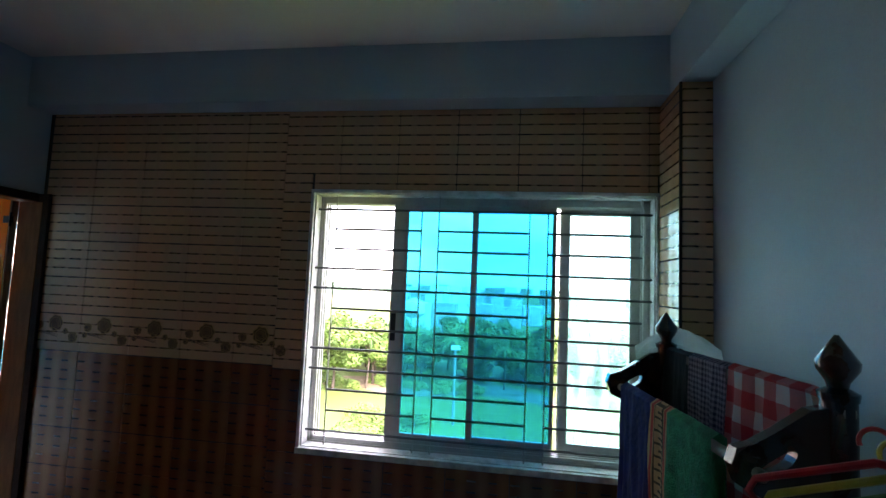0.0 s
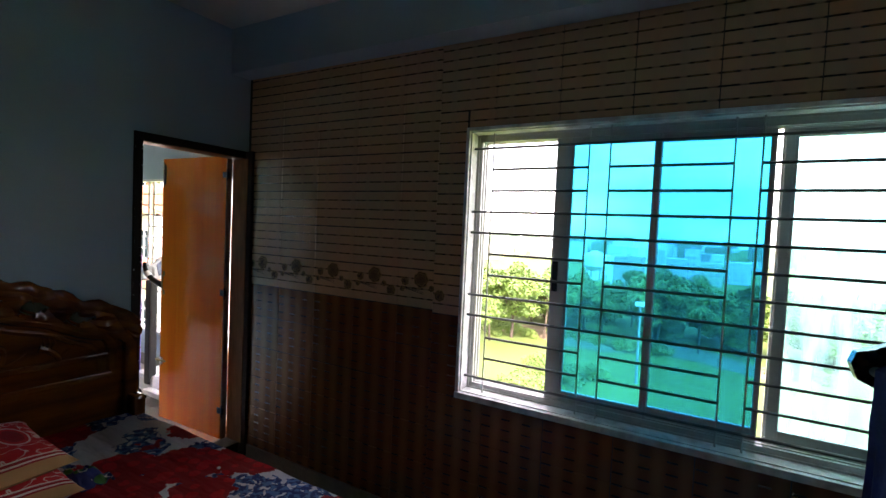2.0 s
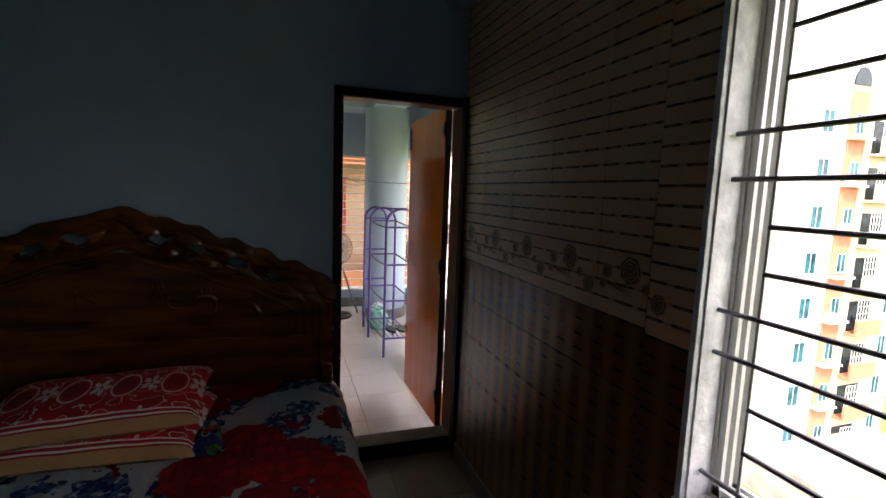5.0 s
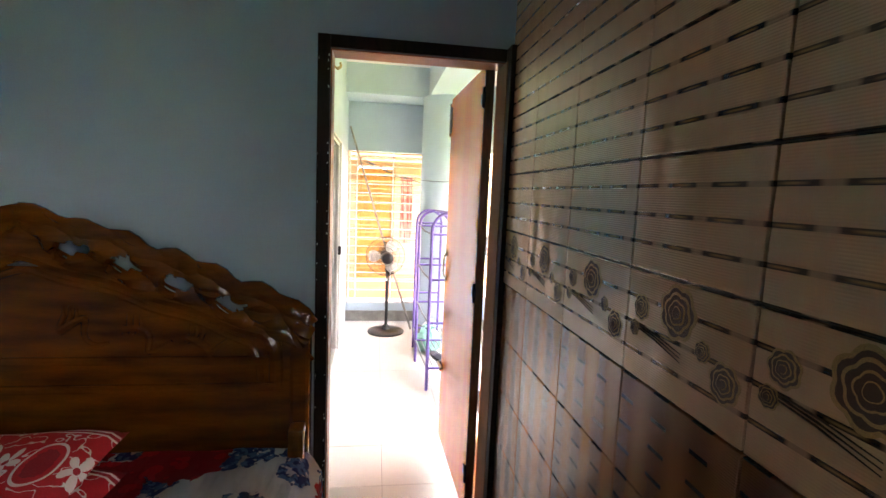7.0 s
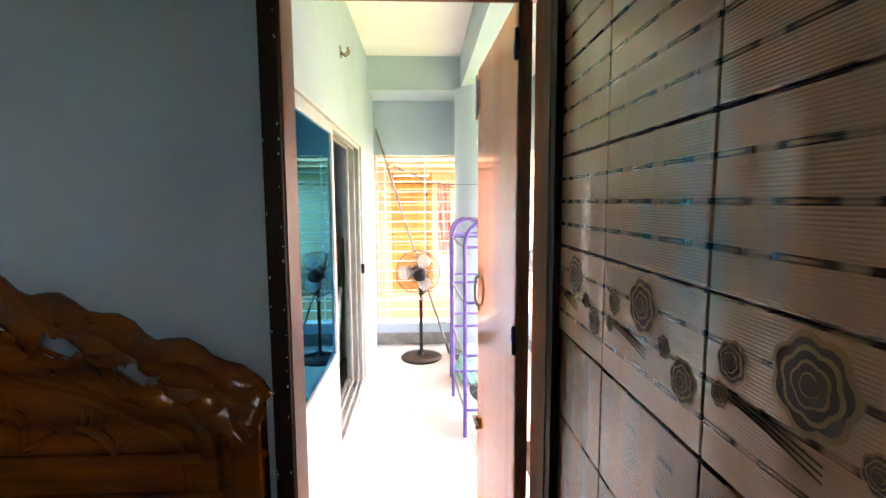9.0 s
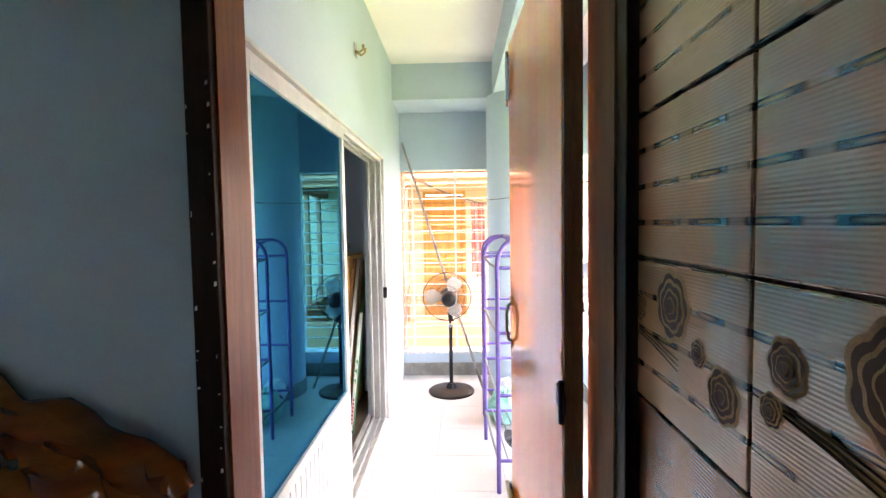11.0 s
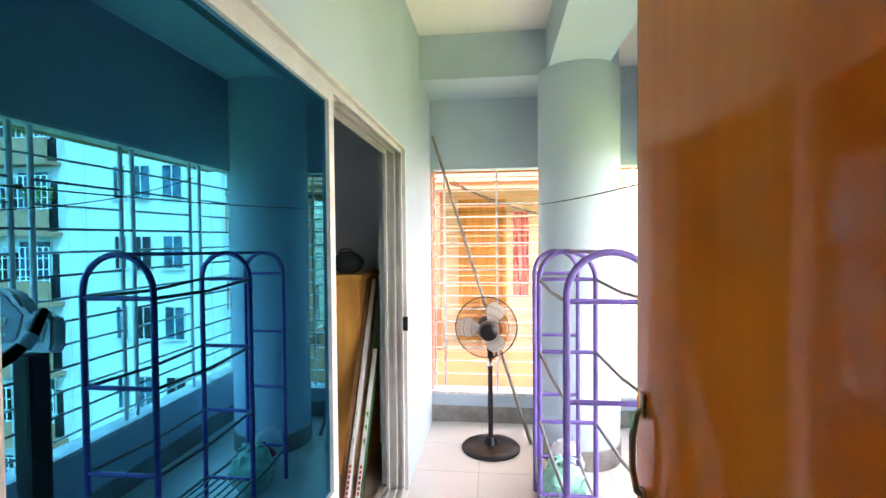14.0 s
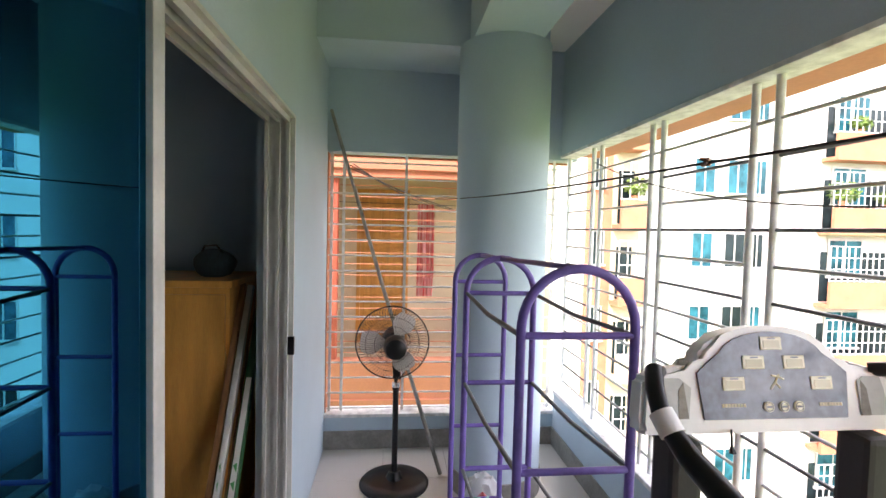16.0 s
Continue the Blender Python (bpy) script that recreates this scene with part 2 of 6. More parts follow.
def tile_material(name, base, dark, lower=False):
    """Glazed wall tile: fine ribs, four dark stripes a tile with golden breaks; the lower ones brown with soft upright bands."""
    m, l, b, xyz, op, blend, noisy, spots, relief, info = node_mat(name, 0.13)
    b.inputs["Specular IOR Level"].default_value = 0.85
    zf = op("FRACT", op("DIVIDE", op("ADD", xyz[2], 10.075 * STRIPE), STRIPE))
    stripe = op("LESS_THAN", zf, 0.15)
    wob = op("ADD", op("SINE", op("MULTIPLY", xyz[0], 2 * math.pi / 0.1016)), op("MULTIPLY", noisy(9), 1.1))
    if lower:
        band = op("SMOOTH_MIN", op("MULTIPLY", op("ADD", wob, 0.4), 0.55), 1.0, 0.2)
        band = op("MAXIMUM", band, 0.0)
        col = blend(band, base, dark)
        lines = op("MULTIPLY", stripe, op("GREATER_THAN", wob, 0.75))
        col = blend(op("MULTIPLY", lines, 0.9), col, (0.012, 0.006, 0.004))
    else:
        col = blend(op("MULTIPLY", noisy(5), 0.45), base, tuple(c * 0.72 for c in base))
        col = blend(op("MULTIPLY", op("MAXIMUM", op("MULTIPLY", wob, -0.4), 0.0), 0.8), col, tuple(c * 0.66 for c in base))
        gold = op("MINIMUM", op("MAXIMUM", op("MULTIPLY", op("SUBTRACT", wob, 0.55), 1.1), 0.0), 1.0)
        core = op("SUBTRACT", 1.0, op("MINIMUM", op("MULTIPLY", op("ABSOLUTE", op("SUBTRACT", zf, 0.075)), 19.0), 1.0))
        scol = blend(op("MULTIPLY", gold, core), dark, (0.40, 0.23, 0.085))
        fade = op("MINIMUM", op("MAXIMUM", op("ADD", op("MULTIPLY", wob, 1.6), 0.75), 0.35), 1.0)
        col = blend(op("MULTIPLY", stripe, fade), col, scol)
    col = blend(op("MULTIPLY", info, 0.16), col, tuple(c * 0.6 for c in base))
    l.new(col, b.inputs["Base Color"])
    ribs = op("SINE", op("MULTIPLY", xyz[2], 2 * math.pi / 0.0042))
    wave = op("SINE", op("MULTIPLY", xyz[0], 2 * math.pi / 0.1016))
    wave = op("MULTIPLY", 0.25 if lower else 1.0, op("MULTIPLY", op("ADD", wave, op("MULTIPLY", noisy(7, 1.0, (1, 1, 0.15)), 1.6)), 1.2))
    relief(op("ADD", op("ADD", op("MULTIPLY", ribs, 0.30), wave), op("MULTIPLY", noisy(30), 0.4)), 0.5, 0.0010)
    return m


M_TILE_UP = tile_material("ribbed_beige_wall_tile", (0.70, 0.41, 0.235), (0.014, 0.008, 0.006))
M_TILE_LOW = tile_material("banded_brown_wall_tile", (0.22, 0.080, 0.028), (0.14, 0.045, 0.015), True)
M_GROUT = mat("dark_tile_joint", (0.06, 0.045, 0.035), 0.85, 0.1)
M_ROSE = mat("rose_relief_glaze", (0.50, 0.29, 0.10), 0.5, 0.25, 60, 0.2, col2=(0.22, 0.12, 0.045), grain=120, spec=0.25)
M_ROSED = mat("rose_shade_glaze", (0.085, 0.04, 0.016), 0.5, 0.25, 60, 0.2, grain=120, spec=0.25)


def sheet_material():
    """White bed sheet with large red blooms and blue leaves."""
    m, l, b, xyz, op, blend, noisy, spots, relief, info = node_mat("flowered_bed_sheet", 0.85)
    warp = op("MULTIPLY", noisy(22), 0.30)
    red = op("LESS_THAN", op("ADD", spots(3.1), warp), 0.655)
    blue = op("MULTIPLY", op("LESS_THAN", op("ADD", spots(4.1, (1, 1.2, 1)), op("MULTIPLY", noisy(16), 0.5)), 0.74), op("GREATER_THAN", noisy(30), 0.42))
    col = blend(noisy(30), (0.84, 0.84, 0.86), (0.72, 0.73, 0.78))
    col = blend(blue, col, blend(op("GREATER_THAN", noisy(38), 0.52), (0.02, 0.045, 0.19), (0.10, 0.22, 0.46)))
    petal = blend(op("GREATER_THAN", spots(17), 0.42), (0.66, 0.012, 0.018), (0.42, 0.008, 0.012))
    col = blend(red, col, petal)
    l.new(col, b.inputs["Base Color"])
    relief(op("ADD", op("ADD", noisy(7), op("MULTIPLY", noisy(5, 2, (1, 3.5, 1)), 1.2)), op("MULTIPLY", noisy(220), 0.12)), 0.6, 0.03)
    return m


def pillow_material():
    """Red pillowcase with pale scrolls and a tan hem."""
    m, l, b, xyz, op, blend, noisy, spots, relief, info = node_mat("red_printed_pillowcase", 0.85)
    pitch = 0.165
    v = op("MULTIPLY", op("ADD", xyz[0], 0.015), 0.50)

    def polar(shift):
        u = op("MULTIPLY", op("SUBTRACT", op("FRACT", op("DIVIDE", op("ADD", xyz[1], 10 * pitch + shift), pitch)), 0.5), pitch)
        return op("SQRT", op("ADD", op("MULTIPLY", u, u), op("MULTIPLY", v, v))), op("ARCTAN2", v, u)

    r, a = polar(0.0)
    r2, a2 = polar(pitch / 2)
    ring = op("LESS_THAN", op("ABSOLUTE", op("SUBTRACT", r, 0.044)), 0.0028)
    disc = op("LESS_THAN", op("ADD", r, op("MULTIPLY", noisy(90), 0.012)), 0.036)
    star = op("LESS_THAN", r2, op("MULTIPLY", op("ADD", op("ABSOLUTE", op("COSINE", op("MULTIPLY", a2, 2.5))), 0.25), 0.026))
    heart = op("LESS_THAN", r2, 0.006)
    scroll = op("LESS_THAN", op("ABSOLUTE", op("SUBTRACT", noisy(19, 1.0, (1, 1, 0.2)), 0.5)), 0.013)
    scroll = op("MULTIPLY", scroll, op("GREATER_THAN", r, 0.05))
    red = blend(noisy(35), (0.62, 0.014, 0.022), (0.48, 0.010, 0.016))
    col = blend(disc, red, (0.30, 0.008, 0.014))
    col = blend(op("MAXIMUM", ring, op("MAXIMUM", star, scroll)), col, (0.74, 0.62, 0.58))
    col = blend(heart, col, (0.40, 0.012, 0.02))
    rim = op("ABSOLUTE", xyz[0])
    col = blend(op("GREATER_THAN", rim, 0.172), col, (0.36, 0.010, 0.018))
    for q in (0.172, 0.192):
        col = blend(op("LESS_THAN", op("ABSOLUTE", op("SUBTRACT", rim, q)), 0.0035), col, (0.78, 0.70, 0.64))
    edge = op("GREATER_THAN", xyz[0], 0.202)
    tan = blend(noisy(20), (0.54, 0.29, 0.12), (0.46, 0.23, 0.09))
    col = blend(edge, col, tan)
    l.new(col, b.inputs["Base Color"])
    relief(op("ADD", noisy(9), op("MULTIPLY", noisy(260), 0.2)), 0.5, 0.015)
    return m


def check_material(name, base, stripe, size, width=0.5, solid=False):
    """Woven check cloth."""
    m, l, b, xyz, op, blend, noisy, spots, relief, info = node_mat(name, 0.9)
    a = op("LESS_THAN", op("FRACT", op("DIVIDE", op("ADD", xyz[1], 5.0), size)), width)
    c = op("LESS_THAN", op("FRACT", op("DIVIDE", op("ADD", xyz[2], 5.0), size)), width)
    f = op("POWER", op("MULTIPLY", op("ADD", a, c), 0.5), 0.4) if solid else op("MULTIPLY", op("ADD", a, c), 0.5)
    l.new(blend(f, base, stripe), b.inputs["Base Color"])
    relief(op("ADD", noisy(12), op("MULTIPLY", noisy(400), 0.3)), 0.5, 0.01)
    return m


def flower_cloth():
    """Navy printed cloth with green, red and pale patches."""
    m, l, b, xyz, op, blend, noisy, spots, relief, info = node_mat("navy_flowered_cloth", 0.85)
    col = blend(op("LESS_THAN", spots(16), 0.38), (0.008, 0.014, 0.10), (0.03, 0.13, 0.02))
    col = blend(op("LESS_THAN", spots(9, (1, 1.3, 1)), 0.26), col, (0.50, 0.02, 0.03))
    col = blend(op("LESS_THAN", op("ABSOLUTE", op("SUBTRACT", spots(22), 0.30)), 0.04), col, (0.62, 0.58, 0.50))
    l.new(col, b.inputs["Base Color"])
    relief(noisy(200), 0.3)
    return m


M_FLOWERCLOTH = flower_cloth()
M_SHEET, M_PILLOW = sheet_material(), pillow_material()
M_GAMCHA = check_material("red_white_check_cloth", (0.74, 0.64, 0.60), (0.56, 0.028, 0.03), 0.085, 0.5, True)
M_STRIPED = mat("red_striped_cloth", (0.72, 0.42, 0.40), 0.9, 0.3, 3, 0.3, stretch=(1, 16, 0.4), col2=(0.60, 0.05, 0.06))
M_LUNGI = check_material("dark_fine_check_cloth", (0.30, 0.26, 0.30), (0.03, 0.03, 0.06), 0.016)
M_TEAL = mat("dark_teal_cloth", (0.028, 0.05, 0.055), 0.9, 0.2, 25, 0.5, stretch=(1, 6, 1))
M_NAVY = mat("navy_cloth", (0.010, 0.022, 0.14), 0.9, 0.2, 20, 0.4)
M_GREEN = mat("green_towel", (0.03, 0.36, 0.16), 0.95, 0.2, 40, 0.8, grain=220)


def border_material():
    """Tan towel border with a key pattern between red and green lines."""
    m, l, b, xyz, op, blend, noisy, spots, relief, info = node_mat("key_pattern_towel_border", 0.95)
    cy = op("SUBTRACT", xyz[1], -0.843)
    zf = op("FRACT", op("DIVIDE", op("ADD", xyz[2], 5.0), 0.036))
    key = op("MAXIMUM", op("LESS_THAN", op("ABSOLUTE", op("SUBTRACT", zf, 0.15)), 0.09), op("MULTIPLY", op("LESS_THAN", op("ABSOLUTE", op("SUBTRACT", zf, 0.6)), 0.10), op("LESS_THAN", cy, 0.008)))
    key = op("MULTIPLY", key, op("LESS_THAN", op("ABSOLUTE", cy), 0.022))
    rail = op("LESS_THAN", op("ABSOLUTE", op("SUBTRACT", op("ABSOLUTE", cy), 0.024)), 0.003)
    col = blend(op("MAXIMUM", key, rail), (0.56, 0.40, 0.20), (0.10, 0.09, 0.05))
    col = blend(op("LESS_THAN", op("ABSOLUTE", op("SUBTRACT", op("ABSOLUTE", cy), 0.038)), 0.007), col, (0.52, 0.10, 0.07))
    l.new(col, b.inputs["Base Color"])
    relief(op("ADD", noisy(14), op("MULTIPLY", noisy(380), 0.4)), 0.5, 0.008)
    return m


M_TOWELB = border_material()
M_WCLOTH = mat("white_cloth", (0.72, 0.73, 0.75), 0.9, 0.1, 15, 0.4)
n_, l_ = M_WCLOTH.node_tree.nodes, M_WCLOTH.node_tree.links
thin, both = n_.new("ShaderNodeBsdfTranslucent"), n_.new("ShaderNodeMixShader")
thin.inputs[0].default_value, both.inputs[0].default_value = (0.80, 0.82, 0.84, 1), 0.5
l_.new(n_["Principled BSDF"].outputs[0], both.inputs[1]), l_.new(thin.outputs[0], both.inputs[2])
l_.new(both.outputs[0], n_["Material Output"].inputs[0])
M_DWOOD = mat("dark_turned_wood", (0.045, 0.022, 0.016), 0.25, 0.2, 12, 0.1, coat=0.6)
M_YWOOD = mat("honey_wood_panel", (0.80, 0.40, 0.09), 0.38, 0.15, 3, 0.05, stretch=(4, 4, 0.5), coat=0.2)
M_DOORY = mat("varnished_wood_door", (0.55, 0.27, 0.06), 0.4, 0.15, 3, 0.1, stretch=(6, 6, 0.6))
M_RED = mat("red_plastic", (0.62, 0.02, 0.03), 0.35, 0.1)
M_YELLOW = mat("yellow_plastic", (0.60, 0.48, 0.06), 0.35, 0.1)
M_LIME = mat("green_plastic", (0.06, 0.32, 0.10), 0.35, 0.1)
M_PINK = mat("pink_plastic", (0.65, 0.12, 0.22), 0.35, 0.1)
M_GREYP = mat("grey_console_plastic", (0.82, 0.83, 0.82), 0.35, 0.06, 8, 0.05)
M_PANEL = mat("slate_console_panel", (0.17, 0.20, 0.26), 0.15, 0.3, 9, 0.02, col2=(0.07, 0.085, 0.12))
M_CUP = mat("grey_moulded_recess", (0.50, 0.52, 0.51), 0.5, 0.08)
M_GLYPH = mat("olive_display_glass", (0.50, 0.47, 0.33), 0.15, 0.05)
M_LCD = mat("pale_display", (0.74, 0.71, 0.56), 0.3, 0.05)
M_BAG = mat("green_polythene", (0.25, 0.62, 0.50), 0.35, 0.15, 18, 0.4)
M_FANBLADE = mat("clear_grey_blade", (0.86, 0.86, 0.84), 0.2, 0.05)
M_CHROME = mat("chrome", (0.65, 0.65, 0.66), 0.2, 0.05, metal=1.0)
M_BRASS = mat("aged_brass", (0.45, 0.33, 0.16), 0.35, 0.2, 20, 0.1, metal=0.9)
M_GREYW = mat("grey_bamboo_pole", (0.34, 0.32, 0.29), 0.6, 0.2, 10, 0.2)
M_CABLE = mat("black_cable", (0.02, 0.02, 0.02), 0.6, 0.1)
M_CARD = mat("white_printed_carton", (0.70, 0.70, 0.66), 0.5, 0.08)
M_CARDG = mat("green_printed_carton", (0.02, 0.10, 0.035), 0.45, 0.1)
M_LEAF = mat("tree_leaves", (0.10, 0.20, 0.035), 0.6, 0.3, 0.8, 0.1, col2=(0.035, 0.09, 0.02))
M_LEAF2 = mat("sunlit_light_leaves", (0.19, 0.28, 0.05), 0.6, 0.3, 0.8, 0.1, col2=(0.08, 0.15, 0.03))
M_BARK = mat("tree_bark", (0.12, 0.085, 0.06), 0.9, 0.25, 4, 0.5)
M_GRASS = mat("mown_grass", (0.135, 0.185, 0.030), 0.9, 0.22, 0.06, 0.4, col2=(0.085, 0.13, 0.022), grain=3)
M_BLUEPANE = mat("blue_facade_glass", (0.02, 0.15, 0.20), 0.2, 0.4, 1.6, 0.0, spec=0.25)
# Dark window glass; also paints the shade in balcony recesses and roof arch.
M_DARKPANE_SHADE = mat("dark_glass_and_recess_shade", (0.02, 0.035, 0.04), 0.2, 0.3, 1.6, 0.0, spec=0.25)
M_RIBPANEL = mat("white_ribbed_panel", (0.72, 0.73, 0.72), 0.4, 0.06)
M_SOFFIT = mat("shaded_orange_soffit", (0.58, 0.24, 0.13), 0.8, 0.1, 3, 0.1)

M_BASE = mat("dusty_brown_skirting", (0.20, 0.16, 0.13), 0.5, 0.2, 5, 0.1)
M_POST = mat("red_orange_post_paint", (0.42, 0.09, 0.05), 0.7, 0.1)

# ---- bedroom shell ----
X1, Y0, ZC, ZF = 3.48, -4.4, 2.825, 0.04
W0, W1, WB, WT = 1.64, 3.344, 0.811, 2.115
D0, D1, DT = -0.705, -0.001, 2.077
floor = setting("floor", cube(0.0, X1 + 0.2, Y0 - 0.2, 0.20, -0.15, ZF - 0.008), M_GROUT)
setting("ceiling", cube(-0.12, X1 + 0.2, Y0 - 0.2, 0.20, ZC, ZC + 0.15), M_CEIL)
b = bmesh.new()
bx(b, 0.0, W0, 0.01, 0.20, 0, ZC), bx(b, W1, X1 + 0.2, 0.01, 0.20, 0, ZC)
bx(b, W0, W1, 0.01, 0.20, 0, WB), bx(b, W0, W1, 0.01, 0.20, WT, ZC)
wall_window = setting("wall_window", b, M_GROUT)
setting("wall_outer_face", cube(0.0, X1 + 0.2, 0.203, 0.215, -16, WB - 0.06), M_HOUSE)
setting("wall_right", cube(X1, X1 + 0.2, Y0 - 0.2, 0.01, 0, ZC), M_BLUE)
setting("wall_back", cube(-0.12, X1, Y0 - 0.2, Y0, 0, ZC), M_BLUE)
b = bmesh.new()
bx(b, -0.12, 0, Y0, D0, -0.1, ZC), bx(b, -0.12, 0, D0, 0.01, DT, ZC), bx(b, -0.12, 0.0, 0.01, 0.20, -0.1, ZC)
setting("wall_door", b, M_BLUE)
setting("beam_window", cube(0, X1, -0.135, 0.008, 2.548, ZC), M_BLUE)
setting("beam_right", cube(3.352, X1, Y0, -0.135, 2.55, ZC), M_BLUE)
pillar = setting("pillar", cube(3.358, X1, -0.262, 0.008, 0, 2.548), M_GROUT)
setting("baseboard", cube(0.08, 3.35, -0.014, -0.0005, ZF, ZF + 0.09, bevel=0.004), M_BASE)

# ---- balcony shell ----
BX, YL, YR = -3.736, -0.82, 0.76
balcony_floor = setting("balcony_floor", cube(BX - 0.14, -0.001, YL - 0.16, YR + 0.12, -0.20, -0.008), M_SKIRT)
b = bmesh.new()
bx(b, BX - 0.14, -2.69, YL - 0.15, YL, -0.1, 2.83), bx(b, -2.69, -0.42, YL - 0.15, YL, 1.965, 2.83), bx(b, -0.42, -0.12, YL - 0.15, YL, -0.1, 2.83)
setting("wall_balcony", b, M_BLUE)
setting("balcony_ceiling", cube(-3.255, -0.12, YL - 0.15, 0.03, 2.83, 2.98), M_CEIL)
setting("beam_cross", cube(BX, -3.255, YL, 0.03, 2.53, 2.98), M_BLUE)
setting("beam_long", cube(BX, -0.12, 0.03, 0.40, 2.53, 2.98), M_BLUE)
setting("balcony_ceiling_outer", cube(BX, -0.12, 0.40, YR, 2.725, 2.98), M_CEIL)
b = bmesh.new()
bx(b, BX - 0.14, BX, YL, YR + 0.12, 1.99, 2.98), bx(b, BX - 0.14, BX, YL, YR + 0.12, -0.20, 0.215)
setting("wall_far", b, M_BLUE)
setting("sill_far", cube(BX - 0.15, BX + 0.012, YL, YR, 0.215, 0.238, bevel=0.005), M_SILL)
setting("skirting_far", cube(BX, BX + 0.012, YL, YR, 0.0, 0.125, bevel=0.003), M_SKIRT)
setting("lintel_edge", cube(BX - 0.152, BX - 0.141, YL, YR + 0.1, 1.975, 2.98), M_SOFFIT)
b = bmesh.new()
bx(b, BX, 0.45, YR, YR + 0.11, 2.02, 2.98), bx(b, BX, 0.45, YR, YR + 0.11, -0.20, 0.37)
setting("wall_rail", b, M_BLUE)
setting("sill_rail", cube(BX, 0.45, YR - 0.012, YR + 0.12, 0.37, 0.395, bevel=0.005), M_SILL)
setting("skirting_rail", cube(BX, 0.2, YR - 0.012, YR, 0.0, 0.125, bevel=0.003), M_SKIRT)
setting("rail_eave", cube(BX - 0.2, 0.45, YR + 0.112, YR + 0.40, 2.05, 2.13), M_SOFFIT)
setting("lintel_rail_edge", cube(BX, 0.45, YR - 0.006, YR + 0.110, 2.000, 2.019, bevel=0.003), M_SILL)
setting("wall_balcony_end", cube(0.001, 0.45, 0.202, YR, -0.2, 2.98), M_BLUE)
setting("column", lathe(bmesh.new(), [(0.261, 0), (0.261, 2.53)], -3.27, 0.24, 56), M_BLUE, smooth=True)
setting("column_skirting", lathe(bmesh.new(), [(0.268, 0), (0.268, 0.12), (0.263, 0.125)], -3.27, 0.24, 56), M_SKIRT, smooth=True)
setting("column_pilaster", cube(BX, -3.27, 0.25, 0.50, 0, 2.725), M_BLUE)

# ---- next room, seen through the sliding door ----
b = bmesh.new()
bx(b, -3.45, -3.3, -3.6, YL - 0.15, -0.1, 2.9), bx(b, -3.3, -0.12, -3.75, -3.6, -0.1, 2.9)
setting("wall_next_room", b, M_BLUE)
setting("floor_next_room", cube(-3.3, -0.12, -3.6, YL - 0.16, -0.12, 0.0), M_FLOOR)
setting("ceiling_next_room", cube(-3.3, -0.12, -3.6, YL - 0.15, 2.83, 2.95), M_CEIL)

# ---- bedroom door ----
b = bmesh.new()
bx(b, -0.115, 0.012, D0, D0 + 0.045, 0.02, DT, bevel=0.003), bx(b, -0.115, 0.075, -0.020, -0.001, 0.02, DT, bevel=0.003)
bx(b, -0.115, 0.012, D0 + 0.045, -0.020, DT - 0.045, DT, bevel=0.003)
bx(b, -0.115, 0.012, D0 + 0.045, -0.020, 0.0, 0.125, bevel=0.004)
door = setting("door_frame", b, M_FRAME)
b = bmesh.new()
bx(b, -0.112, -0.004, D0 + 0.045, D0 + 0.049, 0.125, DT - 0.046), bx(b, -0.112, -0.004, D0 + 0.049, -0.021, DT - 0.049, DT - 0.0455)
part("jamb_lining", b, M_REVEAL, door, "red-brown stained jamb lining")
part("hinge_jamb_lining", cube(-0.112, 0.035, -0.024, -0.0205, 0.132, DT - 0.05), M_HINGE, door, "grey-brown worn hinge side lining")
part("threshold_top", cube(-0.114, 0.010, D0 + 0.046, -0.021, 0.1255, 0.131, bevel=0.002), M_SKIRT, door)

rng = random.Random(5)
for k in range(44):
    b = bmesh.new()
    z, w, h = rng.uniform(0.15, 2.04), rng.uniform(0.0015, 0.006), rng.uniform(0.002, 0.011)
    y = D0 + rng.choice((0.002, 0.036)) + rng.uniform(0, 0.002)
    plate(b, [(y, z), (y + w, z + 0.2 * h), (y + 0.8 * w, z + h), (y + 0.1 * w, z + 0.8 * h)], "x", 0.0121, 0.0128)
    part("paint_chip", b, M_WHITE, door, "splash of white wall paint")

leaf = new("door_1")
tagged(leaf, "orange laminate door standing open onto the balcony", "door", kind="structure")
leaf.matrix_world = pose(-0.115, -0.032, 0.0, 0, 0, 1.8)
part("panel", cube(-0.6900, 0.0, -0.040, -0.002, 0.135, 2.045, bevel=0.003), M_DOOR, leaf)
part("lipping", cube(0.0003, 0.012, -0.039, -0.003, 0.136, 2.044, bevel=0.002), M_EDGE, leaf, "bare wood edge of the door")
part("free_edge", cube(-0.6960, -0.6903, -0.039, -0.003, 0.136, 2.044, bevel=0.002), M_EDGE, leaf)
b = bmesh.new()
tube(b, [(-0.6550, -0.041, 1.205), (-0.6550, -0.052, 1.197), (-0.6550, -0.058, 1.165), (-0.6550, -0.058, 1.115), (-0.6550, -0.052, 1.083), (-0.6550, -0.041, 1.075)], 0.005, 8)
for z in (1.21, 1.07):
    bx(b, -0.6640, -0.6460, -0.046, -0.041, z - 0.017, z + 0.017, bevel=0.002)
part("handle", b, M_BRASS, leaf, "bronze pull handle", True)
for z, h in ((1.93, 0.14), (0.56, 0.05)):
    b = bmesh.new()
    bx(b, -0.6820, -0.6500, -0.045, -0.0405, z - h / 2, z + h / 2, bevel=0.001)
    tube(b, [(-0.6660, -0.050, z - h * 0.62), (-0.6660, -0.050, z + h * 0.62)], 0.0055, 8)
    part("bolt", b, M_CHROME, leaf, "steel slide bolt")
b = bmesh.new()
